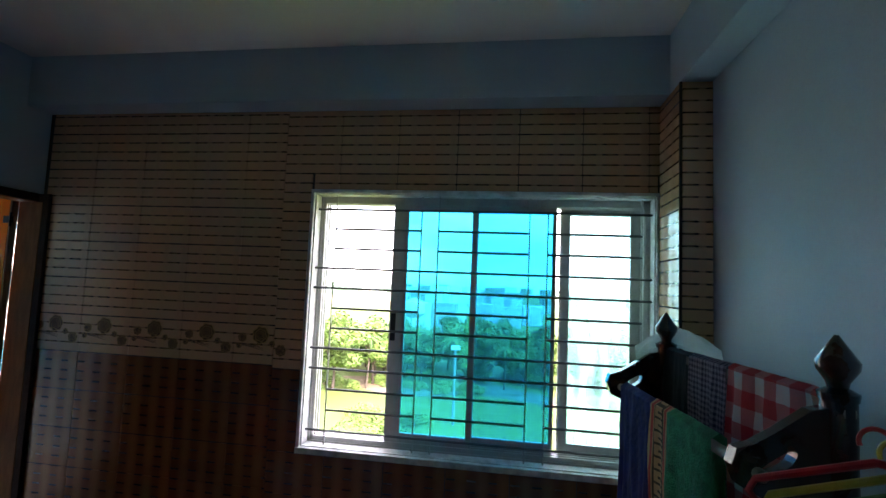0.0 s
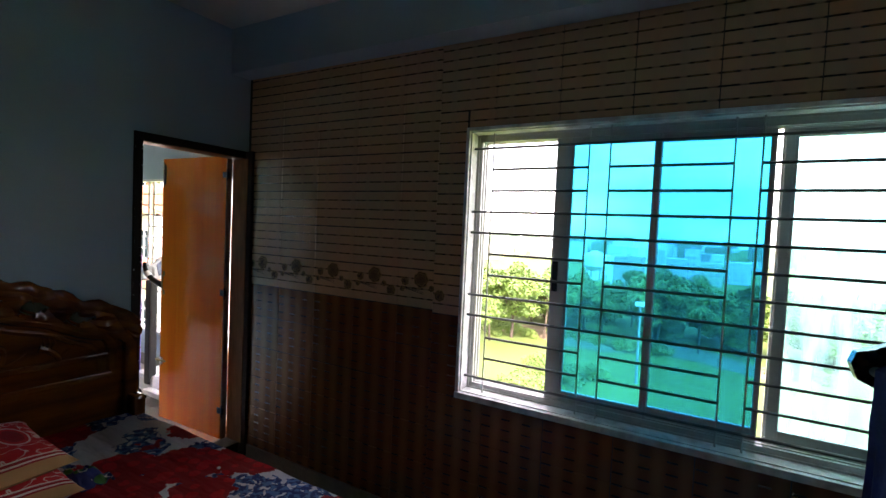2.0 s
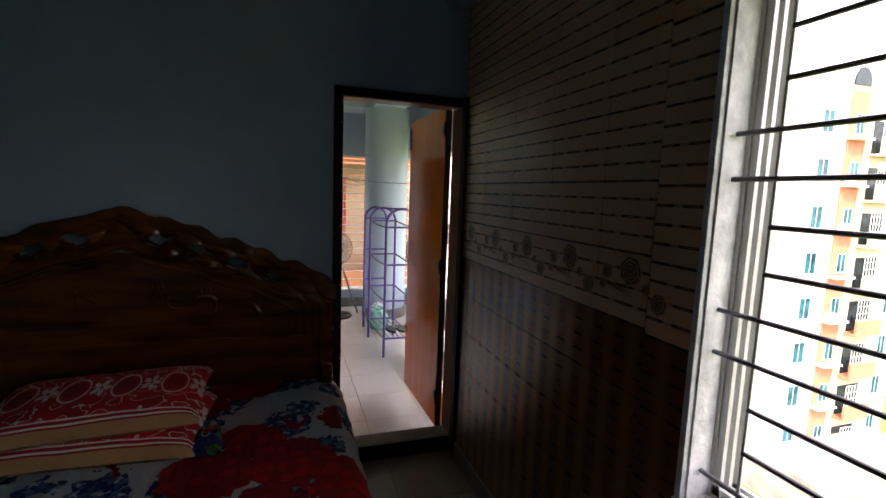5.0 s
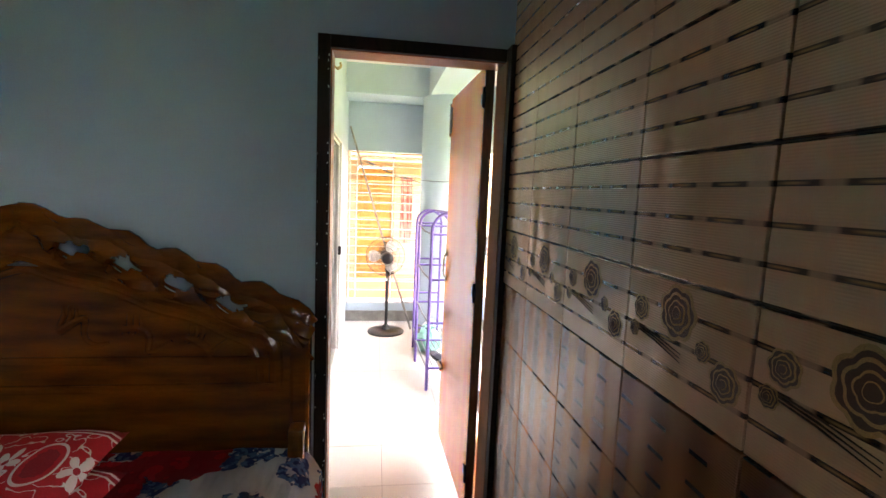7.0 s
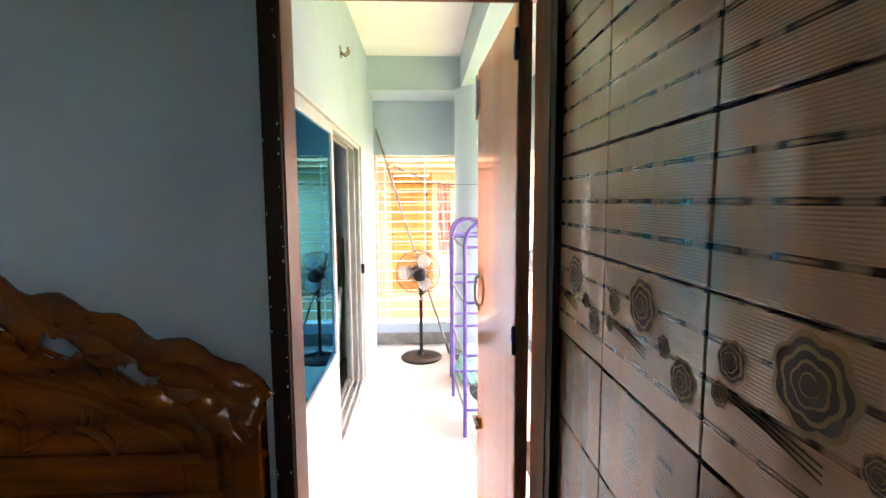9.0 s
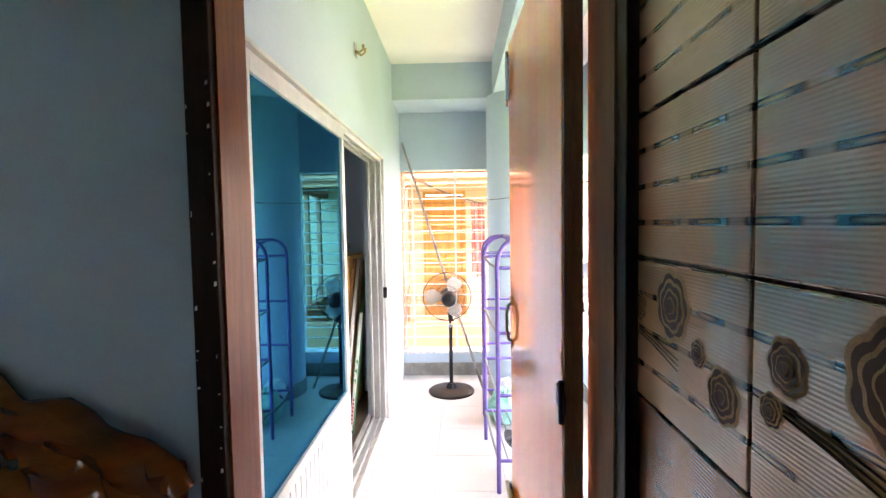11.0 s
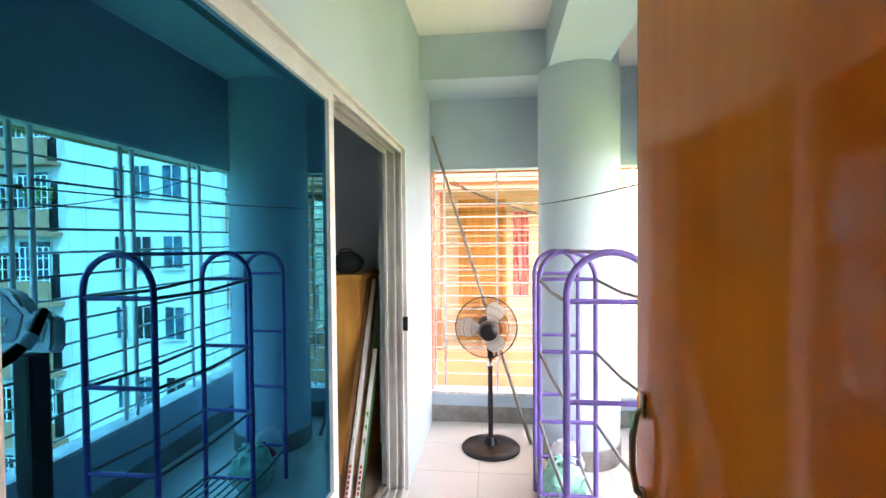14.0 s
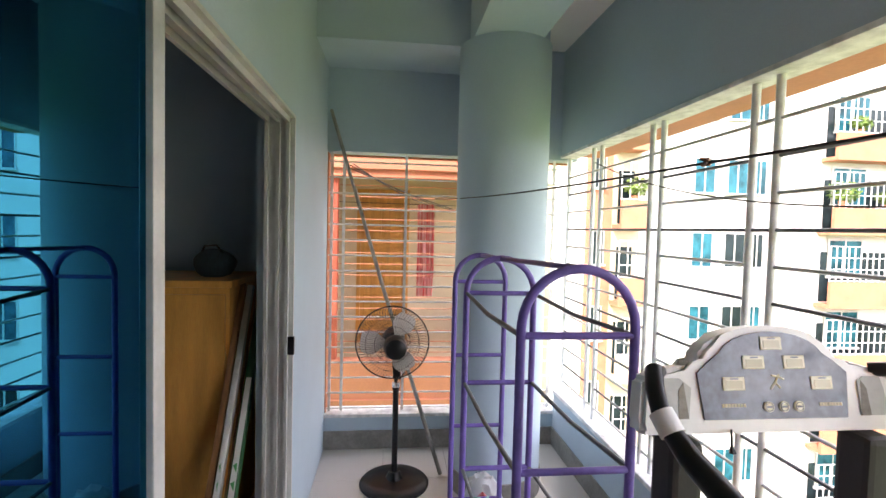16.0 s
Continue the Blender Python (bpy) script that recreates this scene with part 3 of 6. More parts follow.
tube(b, [(-0.7150, -0.052, 0.565), (-0.6100, -0.052, 0.565)], 0.008, 8)
part("tower_bolt", b, M_BRASS, leaf, smooth=True)
for z in (0.33, 1.13, 1.92):
    b = bmesh.new()
    bx(b, -0.03, 0.030, -0.0445, -0.0405, z - 0.020, z + 0.020, bevel=0.001)
    tube(b, [(0.018, -0.046, z - 0.04), (0.018, -0.046, z + 0.04)], 0.006, 8)
    part("hinge", b, M_BLACK, leaf, "black steel hinge")

# ---- bedroom window ----
win = setting("window_1", bmesh.new(), M_ALU)
tagged(win, "aluminium sliding window with blue glass panes", "window")
b = bmesh.new()
for q in ((W0, W0 + 0.012, 0.012, 0.19, WB, WT), (W1 - 0.012, W1, 0.012, 0.19, WB, WT), (W0, W1, 0.012, 0.19, WT - 0.012, WT), (W0, W1, 0.012, 0.19, WB, WB + 0.012)):
    bx(b, *q)
bx(b, W0 - 0.012, W0 + 0.006, -0.004, 0.02, WB - 0.012, WT + 0.012, bevel=0.003), bx(b, W1 - 0.006, W1 + 0.006, -0.004, 0.02, WB - 0.012, WT + 0.012, bevel=0.003)
bx(b, W0 - 0.012, W1 + 0.006, -0.004, 0.02, WT - 0.006, WT + 0.012, bevel=0.003), bx(b, W0 - 0.012, W1 + 0.006, -0.012, 0.02, WB - 0.022, WB + 0.008, bevel=0.003)
part("window_reveal", b, M_SILL, win, "chipped white painted window reveal")
b = bmesh.new()
F0, F1, FB, FT = W0 + 0.012, W1 - 0.012, WB + 0.012, WT - 0.012
for k, y in enumerate((0.085, 0.115, 0.145)):
    for q in ((F0, F0 + 0.028, y, y + 0.012, FB, FT), (F1 - 0.028, F1, y, y + 0.012, FB, FT), (F0, F1, y, y + 0.012, FT - 0.035, FT), (F0, F1, y, y + 0.012, FB, FB + 0.03)):
        bx(b, *q)
for q in ((F0, F0 + 0.01, 0.08, 0.17, FB, FT), (F1 - 0.01, F1, 0.08, 0.17, FB, FT), (F0, F1, 0.08, 0.17, FT - 0.01, FT), (F0, F1, 0.08, 0.17, FB, FB + 0.008)):
    bx(b, *q)
part("window_frame", b, M_ALU, win)


def sash(x0, x1, y, pane, lab, wl=0.042, wr=0.042):
    """One sliding sash: four aluminium members round a pane, each stile with a raised bead."""
    b = bmesh.new()
    for q in ((x0, x0 + wl), (x1 - wr, x1)):
        bx(b, q[0], q[1], y, y + 0.022, FB + 0.03, FT - 0.03, bevel=0.002)
        bx(b, q[0] + 0.008, q[1] - 0.012, y - 0.006, y, FB + 0.034, FT - 0.034, bevel=0.002)
    bx(b, x0 + wl, x1 - wr, y, y + 0.022, FT - 0.065, FT - 0.03, bevel=0.002), bx(b, x0 + wl, x1 - wr, y, y + 0.022, FB + 0.03, FB + 0.075, bevel=0.002)
    s = part("sash", b, M_ALU, win)
    part("pane", cube(x0 + wl - 0.005, x1 - wr + 0.005, y + 0.009, y + 0.014, FB + 0.07, FT - 0.06), pane, s, lab)
    return s


first = sash(2.052, 2.496, 0.098, M_BGLASS, "blue tinted glass pane", 0.080, 0.028)
sash(2.470, 2.895, 0.128, M_BGLASSD, "deep blue tinted glass pane", 0.028, 0.020)
sash(2.915, F1 - 0.01, 0.158, M_CGLASS, "clear dusty glass pane", 0.050, 0.062)
part("latch", cube(2.062, 2.088, 0.084, 0.098, 1.36, 1.50, bevel=0.003), M_BLACK, first)
rods = (1.754, 2.211, 2.300, 2.756, 2.845, 3.287)
grille = thing("window_grille", "dark painted steel bar grille set in the window", "grille")
for x in rods:
    part("upright", tube(bmesh.new(), [(x, 0.05, WB + 0.005), (x, 0.05, WT - 0.005)], 0.0042, 6), M_ALU, grille)
for k in range(12):
    z = 2.030 - 0.1034 * k
    spans = ((W0 + 0.01, W1 - 0.01),) if k % 4 in (0, 3) else ((rods[0], rods[1]), (rods[2], rods[3]), (rods[4], rods[5]))
    for a, c in spans:
        part("bar", tube(bmesh.new(), [(a, 0.05, z), (c, 0.05, z)], 0.0062, 8), M_STEEL, grille)

# ---- bed ----
bed = thing("bed", "carved dark wooden double bed with a tall arched headboard", "bed", at=(0.1, -1.63, ZF))
BC = -1.63


def crest(y):
    """Height of the headboard's upper edge."""
    a = min(1.0, abs(y - BC) / 0.92)
    z = 1.44 - 0.335 * (a ** 1.22) + 0.006 * math.cos(a * 22)
    return z - (0.03 * ((a - 0.9) / 0.1) ** 2 if a > 0.9 else 0)


def at_bed(bm):
    bmesh.ops.translate(bm, verts=bm.verts[:], vec=(-0.1, 1.63, -ZF))
    return bm


ys = [BC - 0.92 + 1.84 * k / 60 for k in range(61)]
outline = [(ys[0], 0.5)] + [(y, min(crest(y) - 0.17, 1.24)) for y in ys] + [(ys[-1], 0.5)]
part("headboard_panel", at_bed(plate(bmesh.new(), outline[::-1], "x", 0.040, 0.075)), M_WOOD, bed)
b = bmesh.new()
tube(b, [(0.065, y, crest(y) - 0.022 + 0.006 * math.sin(y * 47)) for y in ys], [0.026 + 0.007 * math.sin(k * 1.3) for k in range(61)], 10)
part("crest_rail", at_bed(b), M_WOOD, bed, "scrolled crest rail", True)
b = bmesh.new()
for inset, edge_y, rad, xx in ((0.165, 0.80, 0.026, 0.080), (0.218, 0.745, 0.013, 0.078)):
    run = [(xx, y, crest(y) - inset) for y in ys if abs(y - BC) < edge_y - 0.07]
    zb = run[0][2]
    turn = [(0.045, -0.012), (0.020, -0.035), (0.004, -0.075), (0.0, -0.13), (0.0, -0.22)]
    run = [(xx, BC - edge_y + q, max(zb + h, 0.84)) for q, h in turn[::-1]] + run + [(xx, BC + edge_y - q, max(zb + h, 0.84)) for q, h in turn]
    tube(b, run, rad, 8)
part("arch_moulding", at_bed(b), M_WOOD, bed, smooth=True)
b = bmesh.new()
NU, NV = 300, 22


def pierced(q, v):
    """Whether the crest is cut through: four drop-shaped openings a side, blunt towards the middle and pointed outwards."""
    for hq in (0.17, 0.33, 0.49, 0.66):
        u = (q - hq) / 0.062
        if abs(u) < 1 and abs(v - 0.50 + 0.15 * u) < 0.20 * (0.95 - 0.5 * u) * (1 - u * u) ** 0.5:
            return True
    return False


pts = {}
for i in range(NU + 1):
    y = BC - 0.915 + 1.83 * i / NU
    for j in range(NV + 1):
        v = j / NV
        relief_x = 0.012 * math.sin(abs(y - BC) * 39 - v * 6.5) * math.sin(v * math.pi) + 0.008 * noise.noise((y * 24, v * 7, 2)) + 0.004 * math.sin(v * 26)
        pts[i, j] = b.verts.new((0.072 + relief_x, y, crest(y) - 0.02 - 0.15 * v))
for i in range(NU):
    for j in range(NV):
        y, v = BC - 0.915 + 1.83 * (i + 0.5) / NU, (j + 0.5) / NV
        if pierced(abs(y - BC), v):
            continue
        b.faces.new((pts[i, j], pts[i + 1, j], pts[i + 1, j + 1], pts[i, j + 1]))
bmesh.ops.delete(b, geom=[v for v in b.verts if not v.link_faces], context="VERTS")
bmesh.ops.solidify(b, geom=b.faces[:], thickness=0.030)
part("pierced_crest", at_bed(b), M_WOOD, bed, "pierced and carved crest board", True)
for sgn in (-1, 1):
    for hq in (0.17, 0.33, 0.49, 0.66):
        b = bmesh.new()
        for drop, rad in ((0.112, 0.007), (0.128, 0.005)):
            run = [(0.082, BC + sgn * (hq - 0.085 + 0.17 * u), crest(BC + sgn * (hq - 0.085 + 0.17 * u)) - drop - 0.016 * math.sin(math.pi * u) + 0.05 * (u - 0.5) ** 2) for u in [i / 14 for i in range(15)]]
            tube(b, run, [rad * (0.35 + 0.65 * math.sin(math.pi * i / 14)) for i in range(15)], 8)
        run = [(0.084, BC + sgn * (hq - 0.07 + 0.14 * u), crest(BC + sgn * (hq - 0.07 + 0.14 * u)) - 0.045 + 0.012 * math.sin(math.pi * u)) for u in [i / 14 for i in range(15)]]
        tube(b, run, [0.009 * (0.3 + 0.7 * math.sin(math.pi * i / 14)) for i in range(15)], 8)
        part("carved_scroll", at_bed(b), M_WOOD, bed, "raised scroll round a pierced drop", True)
for k in range(9):
    y = BC + (-0.76, -0.575, -0.41, -0.25, 0.0, 0.25, 0.41, 0.575, 0.76)[k]
    b = bmesh.new()
    z = crest(y) - 0.085
    sg = 1 if y >= BC else -1
    for j in range(5):
        a = j * 1.256 + k
        tube(b, [(0.080, y, z), (0.092, y + 0.022 * math.cos(a), z + 0.022 * math.sin(a)), (0.080, y + 0.044 * math.cos(a + 0.5), z + 0.040 * math.sin(a + 0.5))], [0.012, 0.012, 0.004], 6)
    part("carved_rosette", at_bed(b), M_WOOD, bed, smooth=True)
for sgn in (-1, 1):
    for j in range(3):
        b = bmesh.new()
        y0, z0 = BC + sgn * (0.10 + 0.20 * j), 1.02 - 0.03 * j
        pts = [(0.079 + 0.004 * math.sin(u * 9), y0 + sgn * (0.15 * u + 0.03 * math.sin(u * 6.3)), z0 + 0.045 * math.sin(u * 5.2 + j)) for u in [i / 16 for i in range(17)]]
        tube(b, pts, [0.016 * (1.0 - 0.65 * i / 16) for i in range(17)], 8)
        for q in range(3):
            tube(b, [(0.080, y0 + sgn * 0.02 * q, z0 + 0.02), (0.086, y0 + sgn * (0.02 * q + 0.018), z0 + 0.055), (0.078, y0 + sgn * (0.02 * q + 0.012), z0 + 0.09)], [0.009, 0.008, 0.003], 6)
        part("carved_spray", at_bed(b), M_WOOD, bed, smooth=True)
b = bmesh.new()
for z in (0.80, 0.90):
    bx(b, 0.072, 0.092, BC - 0.80, BC + 0.80, z, z + 0.03, bevel=0.008)
bx(b, 0.072, 0.088, BC - 0.82, BC - 0.79, 0.80, 1.06, bevel=0.006), bx(b, 0.072, 0.088, BC + 0.79, BC + 0.82, 0.80, 1.06, bevel=0.006)
part("panel_moulding", at_bed(b), M_WOOD, bed)
for sgn in (-1, 1):
    y = BC + sgn * 0.885
    part("headboard_post", at_bed(bx(bmesh.new(), 0.03, 0.105, y - 0.035, y + 0.035, ZF, 1.09, bevel=0.014)), M_WOOD, bed)
    part("post_bracket", at_bed(bx(bmesh.new(), 0.105, 0.19, y - 0.03, y + 0.03, 0.42, 0.70, bevel=0.02)), M_WOOD, bed)
    part("side_rail", at_bed(bx(bmesh.new(), 0.105, 2.12, BC + sgn * 0.90 - 0.02, BC + sgn * 0.90 + 0.02, 0.24, 0.46, bevel=0.008)), M_WOOD, bed)
    part("foot_post", at_bed(bx(bmesh.new(), 2.06, 2.14, y - 0.04, y + 0.04, ZF, 0.62, bevel=0.012)), M_WOOD, bed)
part("footboard", at_bed(bx(bmesh.new(), 2.08, 2.12, BC - 0.85, BC + 0.85, 0.24, 0.60, bevel=0.01)), M_WOOD, bed)
part("slat_base", at_bed(bx(bmesh.new(), 0.105, 2.08, BC - 0.88, BC + 0.88, 0.30, 0.40)), M_WOOD, bed)

tagged(part("mattress", bx(bmesh.new(), 0.11, 2.06, BC - 0.87, BC + 0.87, 0.402, 0.575, bevel=0.03), M_WCLOTH), "thick mattress on the carved bed", "mattress")
b = bmesh.new()
NX, NY = 60, 60
grid = {}
for i in range(NX + 1):
    for j in range(NY + 1):
        x = 0.125 + 1.96 * i / NX
        v = -1 + 2 * j / NY
        over = max(0.0, abs(v) - 0.86) / 0.14
        y = BC + 1.04 * max(-0.93, min(0.93, v))
        y += math.copysign(0.012 * math.sin(x * 17) * over, v)
        z = 0.603 - 0.26 * over ** 1.5 + 0.008 * noise.noise((x * 5, y * 5, 0)) + 0.004 * noise.noise((x * 19, y * 19, 3))
        if x > 1.98:
            z -= 0.1 * ((x - 1.98) / 0.1)
        grid[i, j] = b.verts.new((x, y, z))
for i in range(NX):
    for j in range(NY):
        b.faces.new((grid[i, j], grid[i + 1, j], grid[i + 1, j + 1], grid[i, j + 1]))
bmesh.ops.solidify(b, geom=b.faces[:], thickness=0.004)
tagged(part("bed_sheet", b, M_SHEET, smooth=True), "white bed sheet with red and blue flowers, spread over the mattress", "bed sheet")


def pillow(name, m, lab, material):
    b = bmesh.new()
    bmesh.ops.create_grid(b, x_segments=24, y_segments=30, size=1.0)
    for v in b.verts[:]:
        u, w = v.co.x, v.co.y
        h = 0.064 * ((1 - u ** 4) * (1 - w ** 4)) ** 0.5 + 0.004 * noise.noise((u * 4, w * 5, 1))
        v.co = Vector((0.235 * u * (1 - 0.05 * (1 - w * w)), 0.36 * w * (1 - 0.04 * (1 - u * u)), h))
    geo = bmesh.ops.duplicate(b, geom=b.faces[:] + b.edges[:] + b.verts[:])
    for v in geo["geom"]:
        if isinstance(v, bmesh.types.BMVert):
            v.co.z *= -0.55
    bmesh.ops.remove_doubles(b, verts=b.verts[:], dist=0.002)
    ob = part(name, b, material, smooth=True)
    ob.matrix_world = m
    return tagged(ob, lab, "pillow", "pillows stacked on the bed")


pillow("pillow", pose(0.53, -1.585, 0.636, 0, 3, -3), "red pillow with pale scroll print and tan hem, lying underneath", M_PILLOW)
pillow("pillow", pose(0.49, -1.595, 0.716, 2, 4, 1), "red pillow with pale scroll print and tan hem, lying on top", M_PILLOW)
b = bmesh.new()
bmesh.ops.create_grid(b, x_segments=20, y_segments=20, size=1.0)
for v in b.verts:
    u, w = v.co.x, v.co.y
    v.co = Vector((0.68 + 0.10 * u + 0.012 * noise.noise((u * 3, w * 3, 4)), -1.215 + 0.055 * w + 0.02 * u, 0.618 + 0.030 * abs(noise.noise((u * 2.2, w * 2.2, 7))) + 0.035 * (1 - u * u) * (1 - w * w)))
bmesh.ops.solidify(b, geom=b.faces[:], thickness=0.004)
tagged(part("crumpled_cloth", b, M_FLOWERCLOTH, smooth=True), "crumpled navy cloth with green and pale flowers beside the pillows", "cloth")

# ---- clothes stand ----
stand = thing("clothes_stand", "dark turned wooden clothes stand against the wall", "clothes stand", at=(3.28, -0.86, ZF))
stand.rotation_euler = (0, 0, radians(6))
TURNED = Matrix.Translation((3.28, -0.86, 0)) @ Matrix.Rotation(radians(6), 4, "Z") @ Matrix.Translation((-3.28, 0.86, 0))


def at_stand(bm):
    bmesh.ops.translate(bm, verts=bm.verts[:], vec=(-3.28, 0.86, -ZF))
    return bm


def board_with_hole(outer, inner, y0, y1):
    """Upright board in the x-z plane with one cut-out."""
    b = bmesh.new()
    rims = []
    for loop in (outer, inner):
        vs = [b.verts.new((x, y0, z)) for x, z in loop]
        rims += [b.edges.new((vs[k], vs[(k + 1) % len(vs)])) for k in range(len(vs))]
    bmesh.ops.triangle_fill(b, use_beauty=True, use_dissolve=False, edges=rims)
    geo = bmesh.ops.extrude_face_region(b, geom=b.faces[:])
    bmesh.ops.translate(b, verts=[v for v in geo["geom"] if isinstance(v, bmesh.types.BMVert)], vec=(0, y1 - y0, 0))
    bmesh.ops.recalc_face_normals(b, faces=b.faces[:])
    return b


for y in (-0.46, -1.24):
    prof = [(0.03, ZF), (0.034, 0.2), (0.022, 0.28), (0.032, 0.42), (0.020, 0.5), (0.03, 0.66), (0.022, 0.8), (0.03, 0.95), (0.020, 1.0), (0.028, 1.08), (0.020, 1.14), (0.030, 1.22), (0.032, 1.46)]
    part("post", at_stand(lathe(bmesh.new(), prof, 3.28, y, 14)), M_DWOOD, stand, smooth=True)
    fin = [(0.034, 1.46), (0.036, 1.475), (0.018, 1.485), (0.020, 1.495), (0.036, 1.52), (0.038, 1.535), (0.022, 1.56), (0.004, 1.588)]
    part("finial", at_stand(lathe(bmesh.new(), fin, 3.28, y, 16)), M_DWOOD, stand, "turned bud finial", True)
    b = bmesh.new()
    curl = [(3.27, 1.45), (3.22, 1.44), (3.16, 1.40), (3.11, 1.37), (3.075, 1.36), (3.065, 1.33), (3.08, 1.29), (3.12, 1.27), (3.17, 1.25), (3.20, 1.20), (3.19, 1.12), (3.27, 1.12)]
    drop_hole = [(3.155 + 0.034 * math.cos(u) + 0.012 * math.sin(u), 1.335 + (0.014 + 0.012 * math.cos(u / 2) ** 2) * math.sin(u) + 0.012 * math.cos(u)) for u in [2 * math.pi * k / 16 for k in range(16)]]
    b = board_with_hole(curl, drop_hole, y - 0.014, y + 0.014)
    curl2 = [(3.27, 0.86), (3.16, 0.84), (3.05, 0.80), (3.03, 0.74), (3.08, 0.70), (3.2, 0.62), (3.27, 0.60)]
    part("scroll_bracket", at_stand(b), M_DWOOD, stand, "carved scroll bracket")
    b = plate(bmesh.new(), curl2[::-1], "y", y - 0.014, y + 0.014)
    bmesh.ops.bevel(b, geom=b.edges[:], offset=0.004, segments=1, affect="EDGES")
    part("lower_bracket", at_stand(b), M_DWOOD, stand)
    part("foot", at_stand(bx(bmesh.new(), 3.02, 3.44, y - 0.025, y + 0.025, ZF, ZF + 0.07, bevel=0.015)), M_DWOOD, stand)
for x, z in ((3.28, 1.44), (3.115, 1.315), (3.28, 1.0), (3.06, 0.76), (3.28, 0.30)):
    part("rail", at_stand(tube(bmesh.new(), [(x, -1.27, z), (x, -0.43, z)], 0.013, 10)), M_GREYW, stand, "pale wooden rail", True)


def hung(name, x, z, y0, y1, drop, material, lab, front=1.0, seed=1):
    """Cloth folded over a rail along y."""
    b = bmesh.new()
    ny, nz = 22, 26
    verts = {}
    for i in range(ny + 1):
        y = y0 + (y1 - y0) * i / ny
        for j in range(nz + 1):
            s = (j / nz) * 2 - 1
            depth = drop * (front if s < 0 else 0.8) * max(0, abs(s) - 0.06)
            side = math.copysign(min(1, abs(s) / 0.06), s)
            wave = 0.020 * noise.noise((y * 26 + seed * 7, s * 2, seed)) * min(1, abs(s) * 3) + 0.006 * noise.noise((y * 60, s * 7, seed))
            verts[i, j] = b.verts.new((x + side * 0.018 + wave + 0.012 * s, y + 0.012 * noise.noise((s * 3, y * 9, seed)), z + 0.016 - depth))
    for i in range(ny):
        for j in range(nz):
            b.faces.new((verts[i, j], verts[i + 1, j], verts[i + 1, j + 1], verts[i, j + 1]))
    bmesh.ops.solidify(b, geom=b.faces[:], thickness=0.005)
    ob = part(name, b, material, smooth=True)
    if x > 0:
        ob.matrix_world = TURNED
    return tagged(ob, lab, "clothes", "clothes on the stand")


hung("towel", 3.28, 1.455, -0.66, -0.50, 0.55, M_TEAL, "dark teal fringed cloth hung over the stand", seed=2)
hung("lungi", 3.28, 1.458, -0.88, -0.665, 0.62, M_LUNGI, "dark finely checked cloth hung over the stand", seed=3)
hung("check_cloth", 3.28, 1.46, -1.19, -0.885, 0.60, M_GAMCHA, "red and white checked cloth hung over the stand", seed=4)
hung("trousers", 3.115, 1.33, -0.78, -0.53, 0.85, M_NAVY, "navy blue cloth hung over the front rail", seed=5)
hung("towel", 3.115, 1.333, -0.90, -0.785, 0.80, M_TOWELB, "brown patterned border towel on the front rail", seed=6)
hung("towel", 3.115, 1.334, -1.12, -0.905, 0.80, M_GREEN, "green textured towel hung over the front rail", seed=7)
b = bmesh.new()
bmesh.ops.create_grid(b, x_segments=28, y_segments=10, size=1.0)
for v in b.verts:
    u, w = v.co.x, v.co.y
    v.co = Vector((3.285 + 0.15 * u, -0.455 + 0.016 * w + 0.010 * noise.noise((u * 3, w, 2)), 1.475 + 0.030 * w + 0.012 * noise.noise((u * 4, w * 2, 9)) - 0.045 * abs(u) ** 2 + 0.03 * (1 - abs(u))))
bmesh.ops.solidify(b, geom=b.faces[:], thickness=0.012)
tagged(part("folded_cloth", b, M_WCLOTH, smooth=True), "white folded cloth draped over the top of the stand", "clothes")


def hanger(m, material, lab):
    b = bmesh.new()
    loop = [(0, -0.20, -0.11), (0, -0.19, -0.085), (0, -0.02, 0.0), (0, 0.02, 0.0), (0, 0.19, -0.085), (0, 0.20, -0.11), (0, 0.18, -0.125), (0, -0.18, -0.125)]
    h = tagged(part("clothes_hanger", tube(b, loop, 0.007, 8, close=True), material, smooth=True), lab, "hanger", "hangers on the stand")
    hook = [(0, 0, 0), (0, 0, 0.03)] + [(0, 0.022 - 0.022 * math.cos(u), 0.03 + 0.022 * math.sin(u)) for u in [0.3 * i for i in range(1, 13)]]
    part("hook", tube(bmesh.new(), hook, 0.004, 6), material, h)
    h.matrix_world = m
    return h


for k, (mm, c) in enumerate(((M_RED, "red"), (M_YELLOW, "yellow"), (M_LIME, "green"), (M_PINK, "pink"))):
    hanger(pose(3.27 + 0.025 * k, -1.44 - 0.012 * k, 1.40 - 0.015 * k, 0, 14 - 6 * k, 38 + 9 * k), mm, c + " plastic clothes hanger hooked on the stand's bracket")

# ---- sliding door of the next room ----
slider = new("door_2")
tagged(slider, "aluminium sliding door with blue glass, half open", "door", kind="structure")
S0, S1, ST = -2.69, -0.42, 1.965
b = bmesh.new()
for y in (YL - 0.012, YL - 0.052, YL - 0.100):
    bx(b, S0, S0 + 0.032, y - 0.014, y, 0.0, ST), bx(b, S1 - 0.014, S1, y - 0.014, y, 0.0, ST)
    bx(b, S0, S1, y - 0.014, y, ST - 0.035, ST), bx(b, S0, S1, y - 0.012, y, 0.0, 0.028)
bx(b, S0, S0 + 0.012, YL - 0.12, YL + 0.008, 0, ST), bx(b, S1 - 0.012, S1, YL - 0.12, YL + 0.008, 0, ST)
bx(b, S0, S1, YL - 0.12, YL + 0.008, ST - 0.012, ST + 0.002), bx(b, S0, S1, YL - 0.12, YL + 0.008, -0.004, 0.010)
